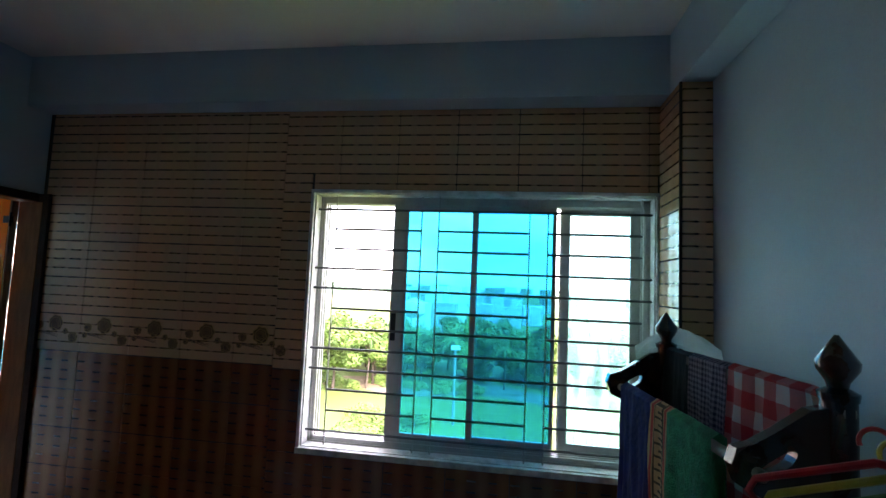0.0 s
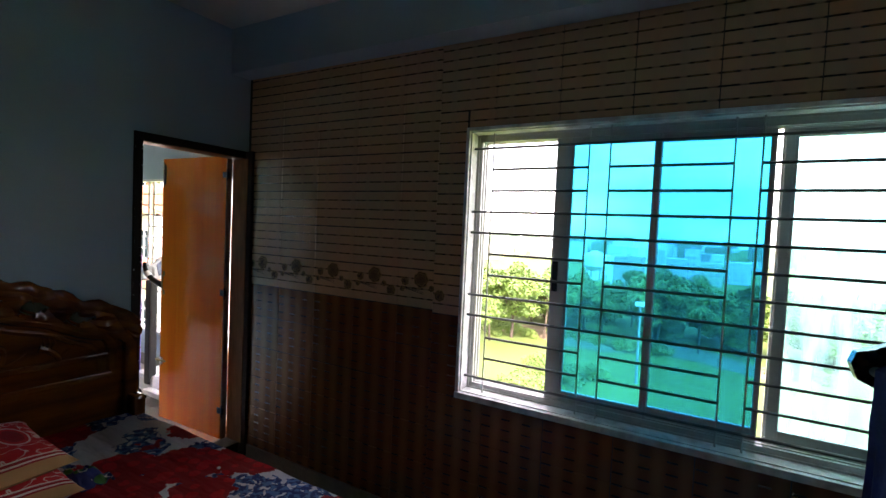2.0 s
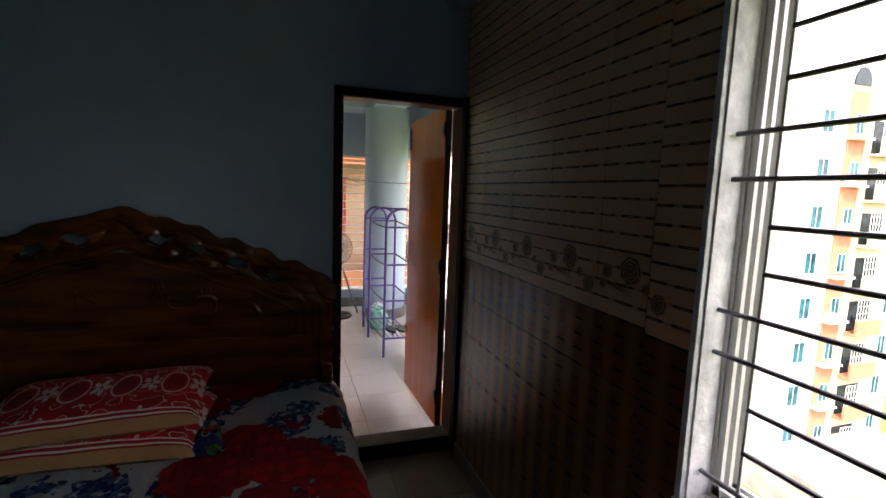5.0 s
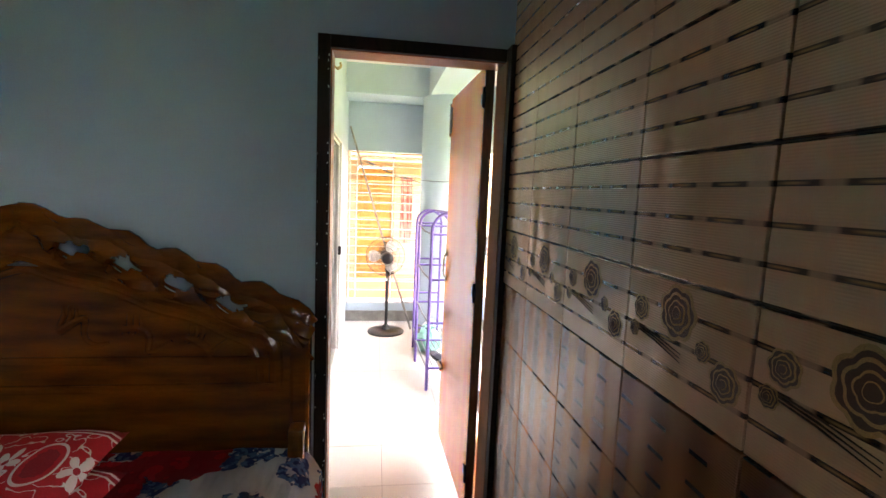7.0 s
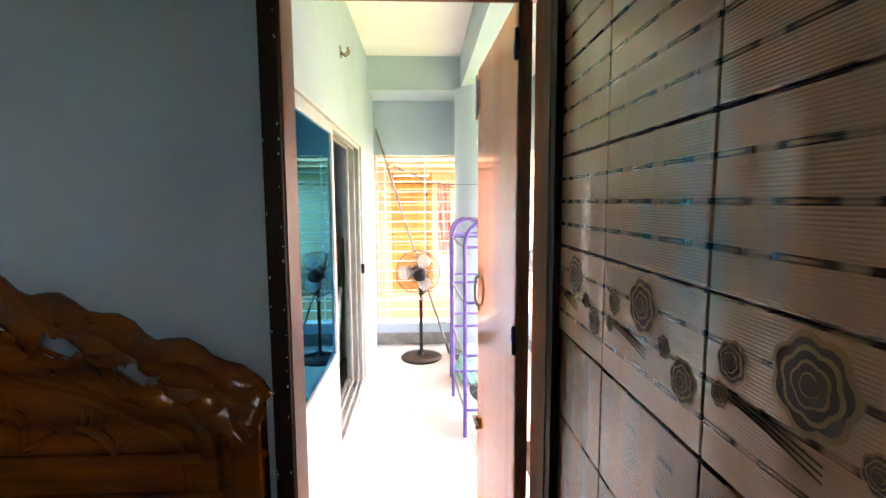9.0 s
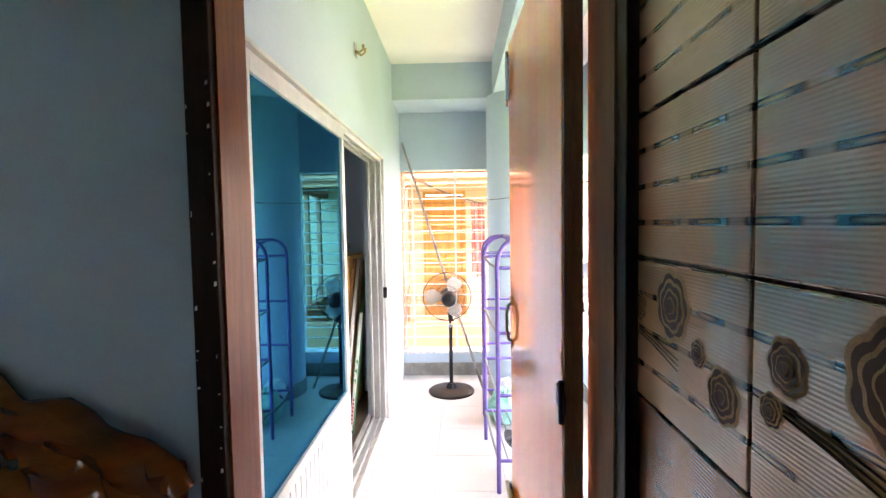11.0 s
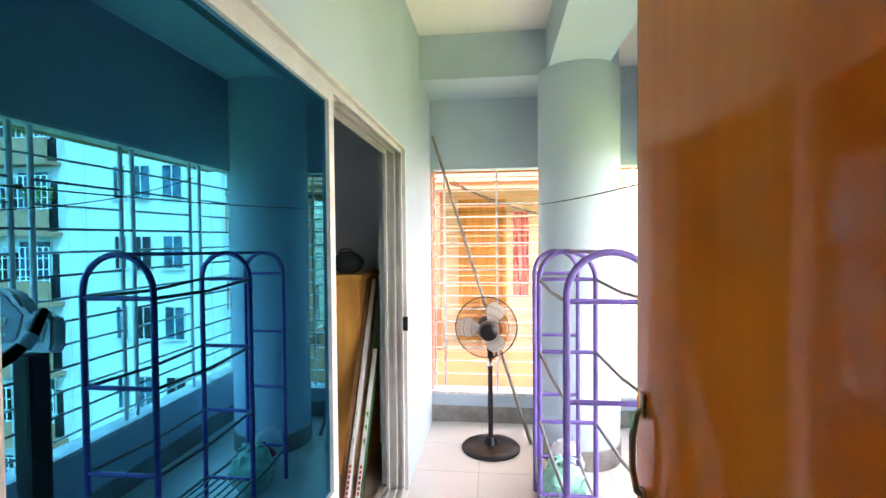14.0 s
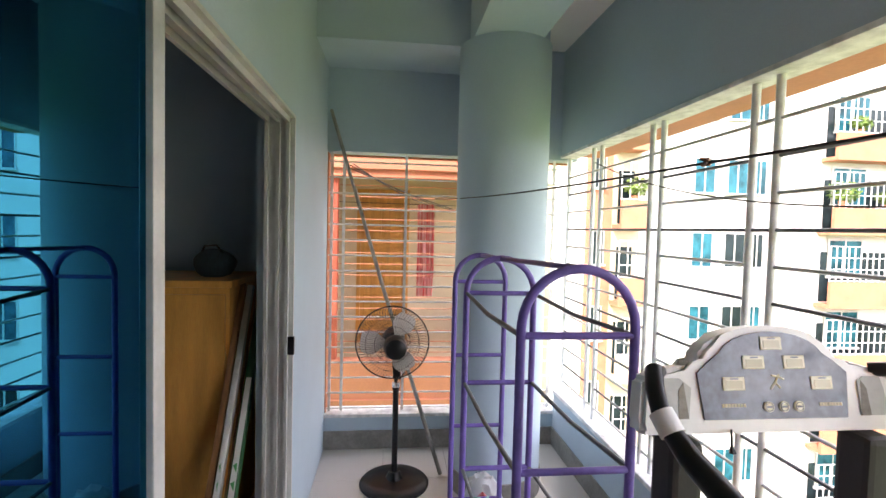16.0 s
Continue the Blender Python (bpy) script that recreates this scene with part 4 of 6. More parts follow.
part("outer_frame", b, M_ALU, slider)


def door_sash(x0, x1, y):
    """One glazed leaf: stiles, rails, blue glass above and a ribbed white panel below."""
    b = bmesh.new()
    w = 0.045
    for q in ((x0, x0 + w, 0.03, ST - 0.03), (x1 - w, x1, 0.03, ST - 0.03)):
        bx(b, q[0], q[1], y, y + 0.03, q[2], q[3], bevel=0.003)
    for q in ((0.03, 0.085), (0.60, 0.645), (ST - 0.075, ST - 0.03)):
        bx(b, x0 + w, x1 - w, y, y + 0.03, q[0], q[1], bevel=0.003)
    s = part("leaf_frame", b, M_ALU, slider)
    part("glass", cube(x0 + w - 0.006, x1 - w + 0.006, y + 0.012, y + 0.017, 0.640, ST - 0.07), M_BGLASS2, s, "dark blue mirror-like glass")
    b = bmesh.new()
    n = int((x1 - x0 - 2 * w) / 0.05)
    for k in range(n):
        a = x0 + w + (x1 - x0 - 2 * w) * k / n
        bx(b, a, a + 0.038, y + 0.010, y + 0.020, 0.085, 0.60, bevel=0.003)
    bx(b, x0 + w, x1 - w, y + 0.008, y + 0.014, 0.085, 0.60)
    part("lower_panel", b, M_RIBPANEL, s, "white ribbed lower panel")
    return s


door_sash(-1.545, -0.462, YL - 0.034)
door_sash(-1.50, S1 - 0.014, YL - 0.088)
part("catch", cube(S0 + 0.012, S0 + 0.028, YL - 0.012, YL + 0.016, 0.93, 1.01, bevel=0.003), M_BLACK, slider)
setting("door_sill", cube(-2.69, -0.42, YL - 0.16, YL - 0.122, 0.0, 0.035, bevel=0.004), M_SKIRT)

# ---- things in the next room ----
cab = thing("wardrobe", "honey-coloured wooden cabinet standing in the dark next room", "cabinet", at=(-3.02, -1.6, 0))


def at_cab(bm):
    bmesh.ops.translate(bm, verts=bm.verts[:], vec=(3.02, 1.6, 0))
    return bm


part("body", at_cab(bx(bmesh.new(), -3.26, -2.82, -2.10, -1.125, 0.0, 1.20, bevel=0.004)), M_YWOOD, cab)
part("top", at_cab(bx(bmesh.new(), -3.27, -2.79, -2.12, -1.105, 1.202, 1.235, bevel=0.006)), M_YWOOD, cab)
for k in range(2):
    d = part("cabinet_door", at_cab(bx(bmesh.new(), -2.818, -2.80, -2.09 + 0.48 * k, -1.62 + 0.48 * k, 0.06, 1.17, bevel=0.004)), M_YWOOD, cab)
    part("knob", at_cab(bx(bmesh.new(), -2.799, -2.78, -1.66 + 0.08 * k, -1.63 + 0.08 * k, 0.62, 0.65, bevel=0.006)), M_BRASS, d)
b = bmesh.new()
bmesh.ops.create_uvsphere(b, u_segments=20, v_segments=12, radius=1)
for v in b.verts:
    v.co = Vector((-3.0 + 0.10 * v.co.x, -1.25 + 0.10 * v.co.y, 1.30 + 0.065 * v.co.z * (1 + 0.25 * math.sin(v.co.x * 3))))
    v.co += 0.012 * Vector((noise.noise(v.co * 18), noise.noise(v.co * 18 + Vector((5, 0, 0))), 0))
bag_top = tagged(part("cloth_bag", b, M_TEAL, smooth=True), "dark grey cloth bag resting on top of the cabinet", "bag")
part("strap", tube(bmesh.new(), [(-2.95, -1.30, 1.35), (-2.94, -1.28, 1.385), (-2.95, -1.23, 1.39), (-2.95, -1.20, 1.35)], 0.005, 8), M_DWOOD, bag_top)

for k, (y, base, tip, w, c) in enumerate(((-1.105, -2.44, -2.98, 0.026, "brown"), (-1.070, -2.42, -2.97, 0.026, "white"), (-1.040, -2.47, -3.02, 0.022, "brown"), (-1.010, -2.42, -2.95, 0.036, "green"))):
    p = Vector((base, y - 0.03, 0.012))
    d = Vector((tip - base, 0.03, 1.22 - 0.02 * k)).normalized()
    m = Matrix.Translation(p) @ Vector((0, 0, 1)).rotation_difference(d).to_matrix().to_4x4()
    mm = {"brown": M_EDGE, "white": M_CARD, "green": M_CARDG}[c]
    ob = part("lamp_carton" if c != "brown" else "plank", bx(bmesh.new(), -0.018, 0.018, -w / 2, w / 2, 0.0, 1.30, bevel=0.002), mm)
    ob.matrix_world = m
    tagged(ob, {"brown": "narrow brown wooden plank leaning against the wall", "white": "long white printed carton leaning against the wall", "green": "long dark green printed carton leaning against the wall"}[c], "carton" if c != "brown" else "plank", "long boards leaning in the next room")
    if c != "brown":
        part("white_band", bx(bmesh.new(), 0.0185, 0.0205, -w / 2 + 0.006, w / 2 - 0.006, 0.02, 0.86), M_CARD, ob, "white printed face")
        for j in range(7):
            part("print_bar", bx(bmesh.new(), 0.0208, 0.0215, -0.006, 0.006, 0.06 + 0.026 * j, 0.076 + 0.026 * j), M_RED, ob, "red printed mark")
        for j in range(3):
            part("leaf_print", plate(bmesh.new(), [(-w / 2 + 0.008, 0.36 + 0.07 * j), (w / 2 - 0.01, 0.33 + 0.07 * j), (w / 2 - 0.012, 0.37 + 0.07 * j)], "x", 0.0208, 0.0214), M_LIME, ob, "green printed leaf shape")

# ---- grilles of the balcony ----
far_g = thing("far_grille", "white painted steel bar grille closing the balcony's end", "grille")
gx = BX - 0.06
for y in (-0.795, -0.715, -0.30, 0.13, 0.22, 0.62, 0.735):
    part("upright", bx(bmesh.new(), gx - 0.004, gx + 0.004, y - 0.009, y + 0.009, 0.238, 1.99), M_WBAR, far_g)
for k in range(17):
    part("bar", tube(bmesh.new(), [(gx, YL, 1.93 - 0.1045 * k), (gx, YR, 1.93 - 0.1045 * k)], 0.006, 8), M_WBAR, far_g)
part("side_strip", bx(bmesh.new(), BX - 0.12, BX - 0.02, YL + 0.001, YL + 0.006, 0.24, 1.985), M_SOFFIT, far_g)
rail_g = thing("rail_grille", "white painted steel grille along the balcony's open side", "grille")
ry = YR + 0.05
posts = (-3.70, -3.31, -3.20, -2.67, -2.58, -2.05, -1.95, -1.42, -1.32, -0.79, -0.69, -0.14, -0.04)
for x in posts:
    part("post", tube(bmesh.new(), [(x, ry, 0.395), (x, ry, 2.0)], 0.0135, 14), M_WBAR, rail_g, smooth=True)
for k in range(13):
    z = 1.865 - 0.117 * k
    ends = [(-3.72, 0.2)] if k % 3 == 0 else [(a, c) for a, c in zip(posts[0:], posts[1:]) if c - a > 0.2]
    for a, c in ends:
        part("bar", tube(bmesh.new(), [(a, ry, z), (c, ry, z)], 0.0065, 8), M_STEEL if k % 2 else M_ALU, rail_g)
pole_pts = [(-3.36, -0.07, 0.006), (-3.55, -0.44, 1.12), (-3.715, -0.795, 2.25)]
tagged(part("pole", tube(bmesh.new(), pole_pts, [0.013, 0.012, 0.011], 8), M_GREYW, smooth=True), "long thin grey pole leaning in the balcony corner", "pole")

# ---- pedestal fan ----
fan = thing("pedestal_fan", "black pedestal fan with pale blades and a wire guard", "fan", at=(-3.28, -0.35, 0))


def at_fan(bm):
    bmesh.ops.translate(bm, verts=bm.verts[:], vec=(3.28, 0.35, 0))
    return bm


part("base", at_fan(lathe(bmesh.new(), [(0.197, 0), (0.2, 0.012), (0.19, 0.022), (0.12, 0.032), (0.05, 0.04), (0.036, 0.07), (0.03, 0.08)], -3.28, -0.35, 40)), M_BLACK, fan, "heavy round black base", True)
part("pole", at_fan(lathe(bmesh.new(), [(0.017, 0.06), (0.017, 0.56), (0.021, 0.562), (0.021, 0.60), (0.012, 0.602), (0.012, 0.70)], -3.28, -0.35, 16)), M_BLACK, fan, smooth=True)
part("collar", at_fan(lathe(bmesh.new(), [(0.022, 0.575), (0.024, 0.58), (0.024, 0.605), (0.014, 0.61)], -3.28, -0.35, 16)), M_CHROME, fan, "chrome height collar", True)
HC = Vector((-3.215, -0.375, 0.85))
FR = 0.205
b = bmesh.new()
bx(b, -3.30, -3.255, -0.375, -0.325, 0.68, 0.80, bevel=0.012)
part("neck", at_fan(b), M_BLACK, fan)
b = bmesh.new()
tube(b, [HC + Vector((-0.16, 0.0, 0.0)), HC + Vector((-0.15, 0, 0)), HC + Vector((-0.06, 0, 0)), HC + Vector((-0.03, 0, 0))], [0.03, 0.058, 0.062, 0.05], 20)
part("motor", at_fan(b), M_BLACK, fan, smooth=True)
b = bmesh.new()
tube(b, [HC + Vector((0.04, 0.015, -0.008)), HC + Vector((0.055, 0.015, -0.008)), HC + Vector((0.10, 0.018, -0.01)), HC + Vector((0.13, 0.018, -0.01)), HC + Vector((0.145, 0.018, -0.01))], [0.060, 0.066, 0.064, 0.055, 0.030], 28)
part("motor_housing", at_fan(b), M_BLACK, fan, "black rounded motor housing", True)
for side, bulge in (("front", 0.055), ("rear", -0.055)):
    b = bmesh.new()
    for k in range(72):
        a = 2 * math.pi * k / 72
        u = Vector((0, math.cos(a), math.sin(a)))
        tw = Vector((0, -math.sin(a), math.cos(a)))
        tube(b, [HC + 0.05 * u + Vector((bulge, 0, 0)), HC + 0.13 * u + 0.018 * tw + Vector((bulge * 0.9, 0, 0)), HC + 0.185 * u + 0.014 * tw + Vector((bulge * 0.6, 0, 0)), HC + FR * u], 0.0011, 4, ends=False)
    for r, off in ((0.10, 0.95), (0.15, 0.85)):
        tube(b, [HC + r * Vector((0, math.cos(a), math.sin(a))) + Vector((bulge * off, 0, 0)) for a in [2 * math.pi * k / 40 for k in range(40)]], 0.0014, 4, close=True)
    part("guard", at_fan(b), M_BLACK, fan, side + " wire guard")
part("guard_rim", at_fan(tube(bmesh.new(), [HC + FR * Vector((0, math.cos(a), math.sin(a))) for a in [2 * math.pi * k / 60 for k in range(60)]], 0.0042, 6, close=True)), M_BLACK, fan)
for k in range(3):
    b = bmesh.new()
    a0 = radians(60 + 120 * k)
    rows = []
    for i in range(9):
        r = 0.045 + 0.135 * i / 8
        wid = 0.30 + 0.75 * math.sin(math.pi * min(1, 0.15 + 0.75 * i / 8))
        rows.append([b.verts.new(HC + Vector((0.030 * (j / 6 - 0.5), r * math.cos(a0 + wid * (j / 6 - 0.5)), r * math.sin(a0 + wid * (j / 6 - 0.5))))) for j in range(7)])
    for p, q in zip(rows, rows[1:]):
        for j in range(6):
            b.faces.new((p[j], p[j + 1], q[j + 1], q[j]))
    bmesh.ops.solidify(b, geom=b.faces[:], thickness=0.002)
    part("blade", at_fan(b), M_FANBLADE, fan, "pale translucent fan blade", True)
part("control_box", at_fan(bx(bmesh.new(), -3.285, -3.235, -0.37, -0.325, 0.63, 0.70, bevel=0.01)), M_BLACK, fan)
part("cord", at_fan(tube(bmesh.new(), [(-3.26, -0.32, 0.72), (-3.25, -0.30, 0.76), (-3.26, -0.305, 0.66), (-3.275, -0.33, 0.62)], 0.004, 6)), M_CABLE, fan)

# ---- purple rack ----
rack = thing("shoe_rack", "purple painted tubular steel rack with arched ends", "rack", at=(-2.2, 0.07, 0))


def at_rack(bm):
    bmesh.ops.translate(bm, verts=bm.verts[:], vec=(2.2, -0.07, 0))
    return bm


ARCH = ((-1.72, -0.065, 0.235, 1.40), (-2.36, -0.10, 0.165, 1.385), (-2.76, -0.09, 0.15, 1.375))
LEVELS = (1.25, 0.90, 0.56, 0.20)
for k, (x, y0, y1, top) in enumerate(ARCH):
    r, c = (y1 - y0) / 2, (y0 + y1) / 2
    pts = [(x, y0, 0.0), (x, y0, 0.6), (x, y0, top - r)] + [(x, c - r * math.cos(a), top - r + r * math.sin(a)) for a in [math.pi * i / 14 for i in range(1, 14)]] + [(x, y1, top - r), (x, y1, 0.6), (x, y1, 0.0)]
    part("arch", at_rack(tube(bmesh.new(), pts, 0.0125, 12)), M_PURPLE, rack, smooth=True)
    for z in LEVELS:
        part("rung", at_rack(tube(bmesh.new(), [(x, y0, z - (0.02 if k == 0 else 0)), (x, y1, z - (0.02 if k == 0 else 0))], 0.0095, 10)), M_PURPLE, rack, smooth=True)
for (xa, a0, a1, ta), (xb, b0, b1, tb) in zip(ARCH, ARCH[1:]):
    part("top_bar", at_rack(tube(bmesh.new(), [(xa, (a0 + a1) / 2, ta), (xb, (b0 + b1) / 2, tb)], 0.0085, 10)), M_PURPLE, rack, smooth=True)
    for z in LEVELS if xa > -2 else LEVELS[3:]:
        for p, q in ((a0, b0), (a1, b1)):
            mid = ((xa + xb) / 2, (p + q) / 2, z - 0.025)
            part("side_bar", at_rack(tube(bmesh.new(), [(xa, p, z - 0.02), mid, (xb, q, z)], 0.0075, 8)), M_STEEL, rack, "grey worn side bar", True)
for j in range(5):
    f = (j + 1) / 6
    part("shelf_wire", at_rack(tube(bmesh.new(), [(-1.72, -0.065 + 0.30 * f, 0.185), (-2.36, -0.10 + 0.265 * f, 0.205)], 0.005, 6)), M_STEEL, rack)

b = bmesh.new()
bmesh.ops.create_uvsphere(b, u_segments=28, v_segments=16, radius=1)
for v in b.verts:
    d = v.co.copy()
    f = 1 + 0.22 * noise.noise(d * 3.1) + 0.10 * noise.noise(d * 8)
    v.co = Vector((-2.62 + 0.115 * d.x * f, 0.05 + 0.125 * d.y * f, max(0.004, 0.115 + 0.115 * d.z * f)))
bag = tagged(part("carrier_bag", b, M_BAG, smooth=True), "green polythene bag stuffed full, lying on the balcony floor", "bag")
for k in range(7):
    a = k * 0.9
    part("bag_tie", tube(bmesh.new(), [(-2.62, 0.05, 0.20), (-2.62 + 0.04 * math.cos(a), 0.05 + 0.04 * math.sin(a), 0.26), (-2.62 + 0.08 * math.cos(a), 0.05 + 0.08 * math.sin(a), 0.25)], [0.018, 0.012, 0.002], 6), M_BAG, bag)
b = bmesh.new()
bmesh.ops.create_uvsphere(b, u_segments=24, v_segments=14, radius=1)
for v in b.verts:
    d = v.co.copy()
    f = 1 + 0.25 * noise.noise(d * 2.7 + Vector((4, 0, 0))) + 0.1 * noise.noise(d * 7)
    v.co = Vector((-2.90 + 0.09 * d.x * f, 0.10 + 0.10 * d.y * f, max(0.004, 0.12 + 0.12 * d.z * f)))
bag = tagged(part("carrier_bag", b, M_WCLOTH, smooth=True), "clear white polythene bag with red things inside, on the floor", "bag")
part("red_content", tube(bmesh.new(), [(-2.82, 0.02, 0.10), (-2.80, 0.08, 0.16), (-2.82, 0.14, 0.10)], [0.03, 0.045, 0.03], 8), M_RED, bag, "red stuff showing", True)
for k, dy in enumerate((0.0, 0.10)):
    b = bmesh.new()
    out = [(0.11 * math.cos(a) * (1 if math.cos(a) < 0 else 1.15), 0.042 * math.sin(a)) for a in [2 * math.pi * i / 18 for i in range(18)]]
    plate(b, out, "z", 0.0, 0.018)
    s = tagged(part("sandal", b, M_BLACK), "black rubber sandal on the rack's lowest shelf", "sandal", "pair of sandals")
    part("sandal_strap", tube(bmesh.new(), [(0.02, -0.04, 0.018), (0.04, 0.0, 0.05), (0.02, 0.04, 0.018)], 0.008, 6), M_STEEL, s)
    s.matrix_world = pose(-1.90, 0.03 + dy, 0.208, 0, 0, 10)

# ---- treadmill ----
tm = thing("treadmill", "grey treadmill with black handrails and a dark display console", "treadmill", at=(-1.0, 0.42, 0))


def at_tm(bm, tilt=0.0):
    if tilt:
        bmesh.ops.rotate(bm, verts=bm.verts[:], cent=(-1.5, 0.42, 1.17), matrix=Matrix.Rotation(radians(tilt), 3, "Y"))
    bmesh.ops.translate(bm, verts=bm.verts[:], vec=(1.0, -0.42, 0))
    return bm


TY = 0.43
top = [(TY - 0.30, 1.075), (TY + 0.30, 1.075), (TY + 0.305, 1.10), (TY + 0.29, 1.19), (TY + 0.255, 1.205), (TY + 0.20, 1.215)]
top += [(TY + 0.17 * math.cos(a), 1.215 + 0.085 * math.sin(a)) for a in [math.pi * i / 14 for i in range(0, 15)]]
top += [(TY - 0.20, 1.215), (TY - 0.255, 1.205), (TY - 0.29, 1.19), (TY - 0.305, 1.10)]
b = plate(bmesh.new(), top, "x", -1.56, -1.50)
bmesh.ops.bevel(b, geom=b.edges[:], offset=0.010, segments=2, affect="EDGES")
con = part("console", at_tm(b, -12), M_GREYP, tm, "moulded pale grey console", True)
pan = [(TY - 0.165, 1.105), (TY + 0.165, 1.105), (TY + 0.175, 1.20), (TY + 0.145, 1.225)] + [(TY + 0.125 * math.cos(a), 1.225 + 0.062 * math.sin(a)) for a in [math.pi * i / 12 for i in range(1, 12)]] + [(TY - 0.145, 1.225), (TY - 0.175, 1.20)]
part("display_panel", at_tm(plate(bmesh.new(), pan, "x", -1.4995, -1.495), -12), M_PANEL, con, "dark marbled display panel")
for y, z in ((0, 1.262), (-0.045, 1.222), (0.05, 1.222), (-0.095, 1.178), (0.11, 1.178)):
    part("display", at_tm(bx(bmesh.new(), -1.4948, -1.492, TY + y - 0.025, TY + y + 0.025, z - 0.014, z + 0.014, bevel=0.002), -12), M_LCD, con, "pale rectangular display")
    part("display_glass", at_tm(bx(bmesh.new(), -1.4919, -1.4912, TY + y - 0.019, TY + y + 0.019, z - 0.010, z + 0.006), -12), M_GLYPH, con, "olive display glass")
    part("display_caption", at_tm(bx(bmesh.new(), -1.4919, -1.4914, TY + y - 0.008, TY + y + 0.010, z + 0.0085, z + 0.0115), -12), M_PANEL, con)
for y in (-0.02, 0.015, 0.05):
    b = tube(bmesh.new(), [(-1.4948, TY + y, 1.13), (-1.491, TY + y, 1.13)], 0.011, 16)
    part("button", at_tm(b, -12), M_LCD, con, "round pale push button")
    part("button_ring", at_tm(tube(bmesh.new(), [(-1.4908, TY + y + 0.0085 * math.cos(a), 1.13 + 0.0085 * math.sin(a)) for a in [2 * math.pi * i / 18 for i in range(18)]], 0.0009, 5, close=True), -12), M_PANEL, con)
    part("button_caption", at_tm(bx(bmesh.new(), -1.4909, -1.4904, TY + y - 0.006, TY + y + 0.006, 1.128, 1.132), -12), M_PANEL, con)
b = bmesh.new()
for p, q in (((0.012, 1.196), (0.002, 1.180)), ((0.002, 1.180), (0.012, 1.168)), ((0.002, 1.180), (-0.010, 1.166)), ((0.010, 1.192), (0.022, 1.186)), ((0.010, 1.192), (-0.006, 1.194))):
    tube(b, [(-1.4945, TY + p[0], p[1]), (-1.4945, TY + q[0], q[1])], 0.0022, 6)
part("panel_mark", at_tm(b, -12), M_LCD, con, "pale printed strokes")
for k in range(8):
    for s in (-0.125, 0.10):
        part("key", at_tm(bx(bmesh.new(), -1.4948, -1.493, TY + s + 0.007 * k, TY + s + 0.007 * k + 0.004, 1.13, 1.137), -12), M_LCD, con)
for s in (-1, 1):
    y = TY + s * 0.235
    b = bmesh.new()
    plate(b, [(y - 0.035, 1.108), (y + 0.035, 1.108), (y + 0.035 - s * 0.01, 1.17), (y + 0.02, 1.19), (y - 0.02, 1.19), (y - 0.035, 1.18)], "x", -1.4995, -1.4965)
    part("cup_recess", at_tm(b, -12), M_CUP, con, "grey cup holder recess")
    # Flat dark strip along one edge paints the shade of a hollow cup.
    b = bmesh.new()
    plate(b, [(y - s * 0.035, 1.108), (y - s * 0.012, 1.108), (y - s * 0.016, 1.165), (y - s * 0.028, 1.182)], "x", -1.4964, -1.4955)
    part("cup_shadow_wall", at_tm(b, -12), M_SKIRT, con, "dark strip painted as the shade inside the cup holder")
    y = TY + s * 0.27
    part("upright", at_tm(bx(bmesh.new(), -1.53, -1.45, y - s * 0.05 - 0.034, y - s * 0.05 + 0.034, 0.16, 1.072, bevel=0.014)), M_CABLE, tm)
    arm = [(-1.52, y - s * 0.02, 1.20), (-1.47, y + s * 0.02, 1.215), (-1.44, y + s * 0.035, 1.19), (-1.42, y + s * 0.03, 1.14), (-1.36, y + s * 0.01, 1.09), (-1.27, y, 1.06), (-1.18, y - s * 0.01, 1.03)]
    part("handrail", at_tm(tube(bmesh.new(), arm, [0.016, 0.018, 0.018, 0.018, 0.022, 0.024, 0.024], 12)), M_BLACK, tm, "black padded handrail", True)
    part("tape", at_tm(tube(bmesh.new(), [(-1.425, y + s * 0.03, 1.15), (-1.395, y + s * 0.022, 1.118)], 0.024, 12)), M_GREYP, tm, "grey tape wound on the handrail", True)
    part("side_rail", at_tm(bx(bmesh.new(), -1.45, -0.28, y - 0.035, y + 0.035, 0.10, 0.145, bevel=0.01)), M_GREYP, tm)
part("motor_hood", at_tm(bx(bmesh.new(), -1.72, -1.42, TY - 0.24, TY + 0.24, 0.06, 0.24, bevel=0.04)), M_GREYP, tm)
part("belt", at_tm(bx(bmesh.new(), -1.44, -0.30, TY - 0.225, TY + 0.225, 0.085, 0.12, bevel=0.008)), M_BLACK, tm, "black running belt")
for x in (-1.62, -0.42):
    for s in (-1, 1):
        part("foot", at_tm(bx(bmesh.new(), x - 0.03, x + 0.03, TY + s * 0.22 - 0.03, TY + s * 0.22 + 0.03, 0.0, 0.10, bevel=0.006)), M_BLACK, tm)
part("safety_key", at_tm(tube(bmesh.new(), [(-1.49, TY - 0.10, 1.09), (-1.485, TY - 0.10, 1.05), (-1.485, TY - 0.098, 1.035)], [0.002, 0.003, 0.008], 6)), M_BLACK, tm)

# ---- cables, hook ----
def sag(p, q, drop, n=24):
    p, q = Vector(p), Vector(q)
    return [p.lerp(q, i / n) - Vector((0, 0, drop * 4 * (i / n) * (1 - i / n))) for i in range(n + 1)]


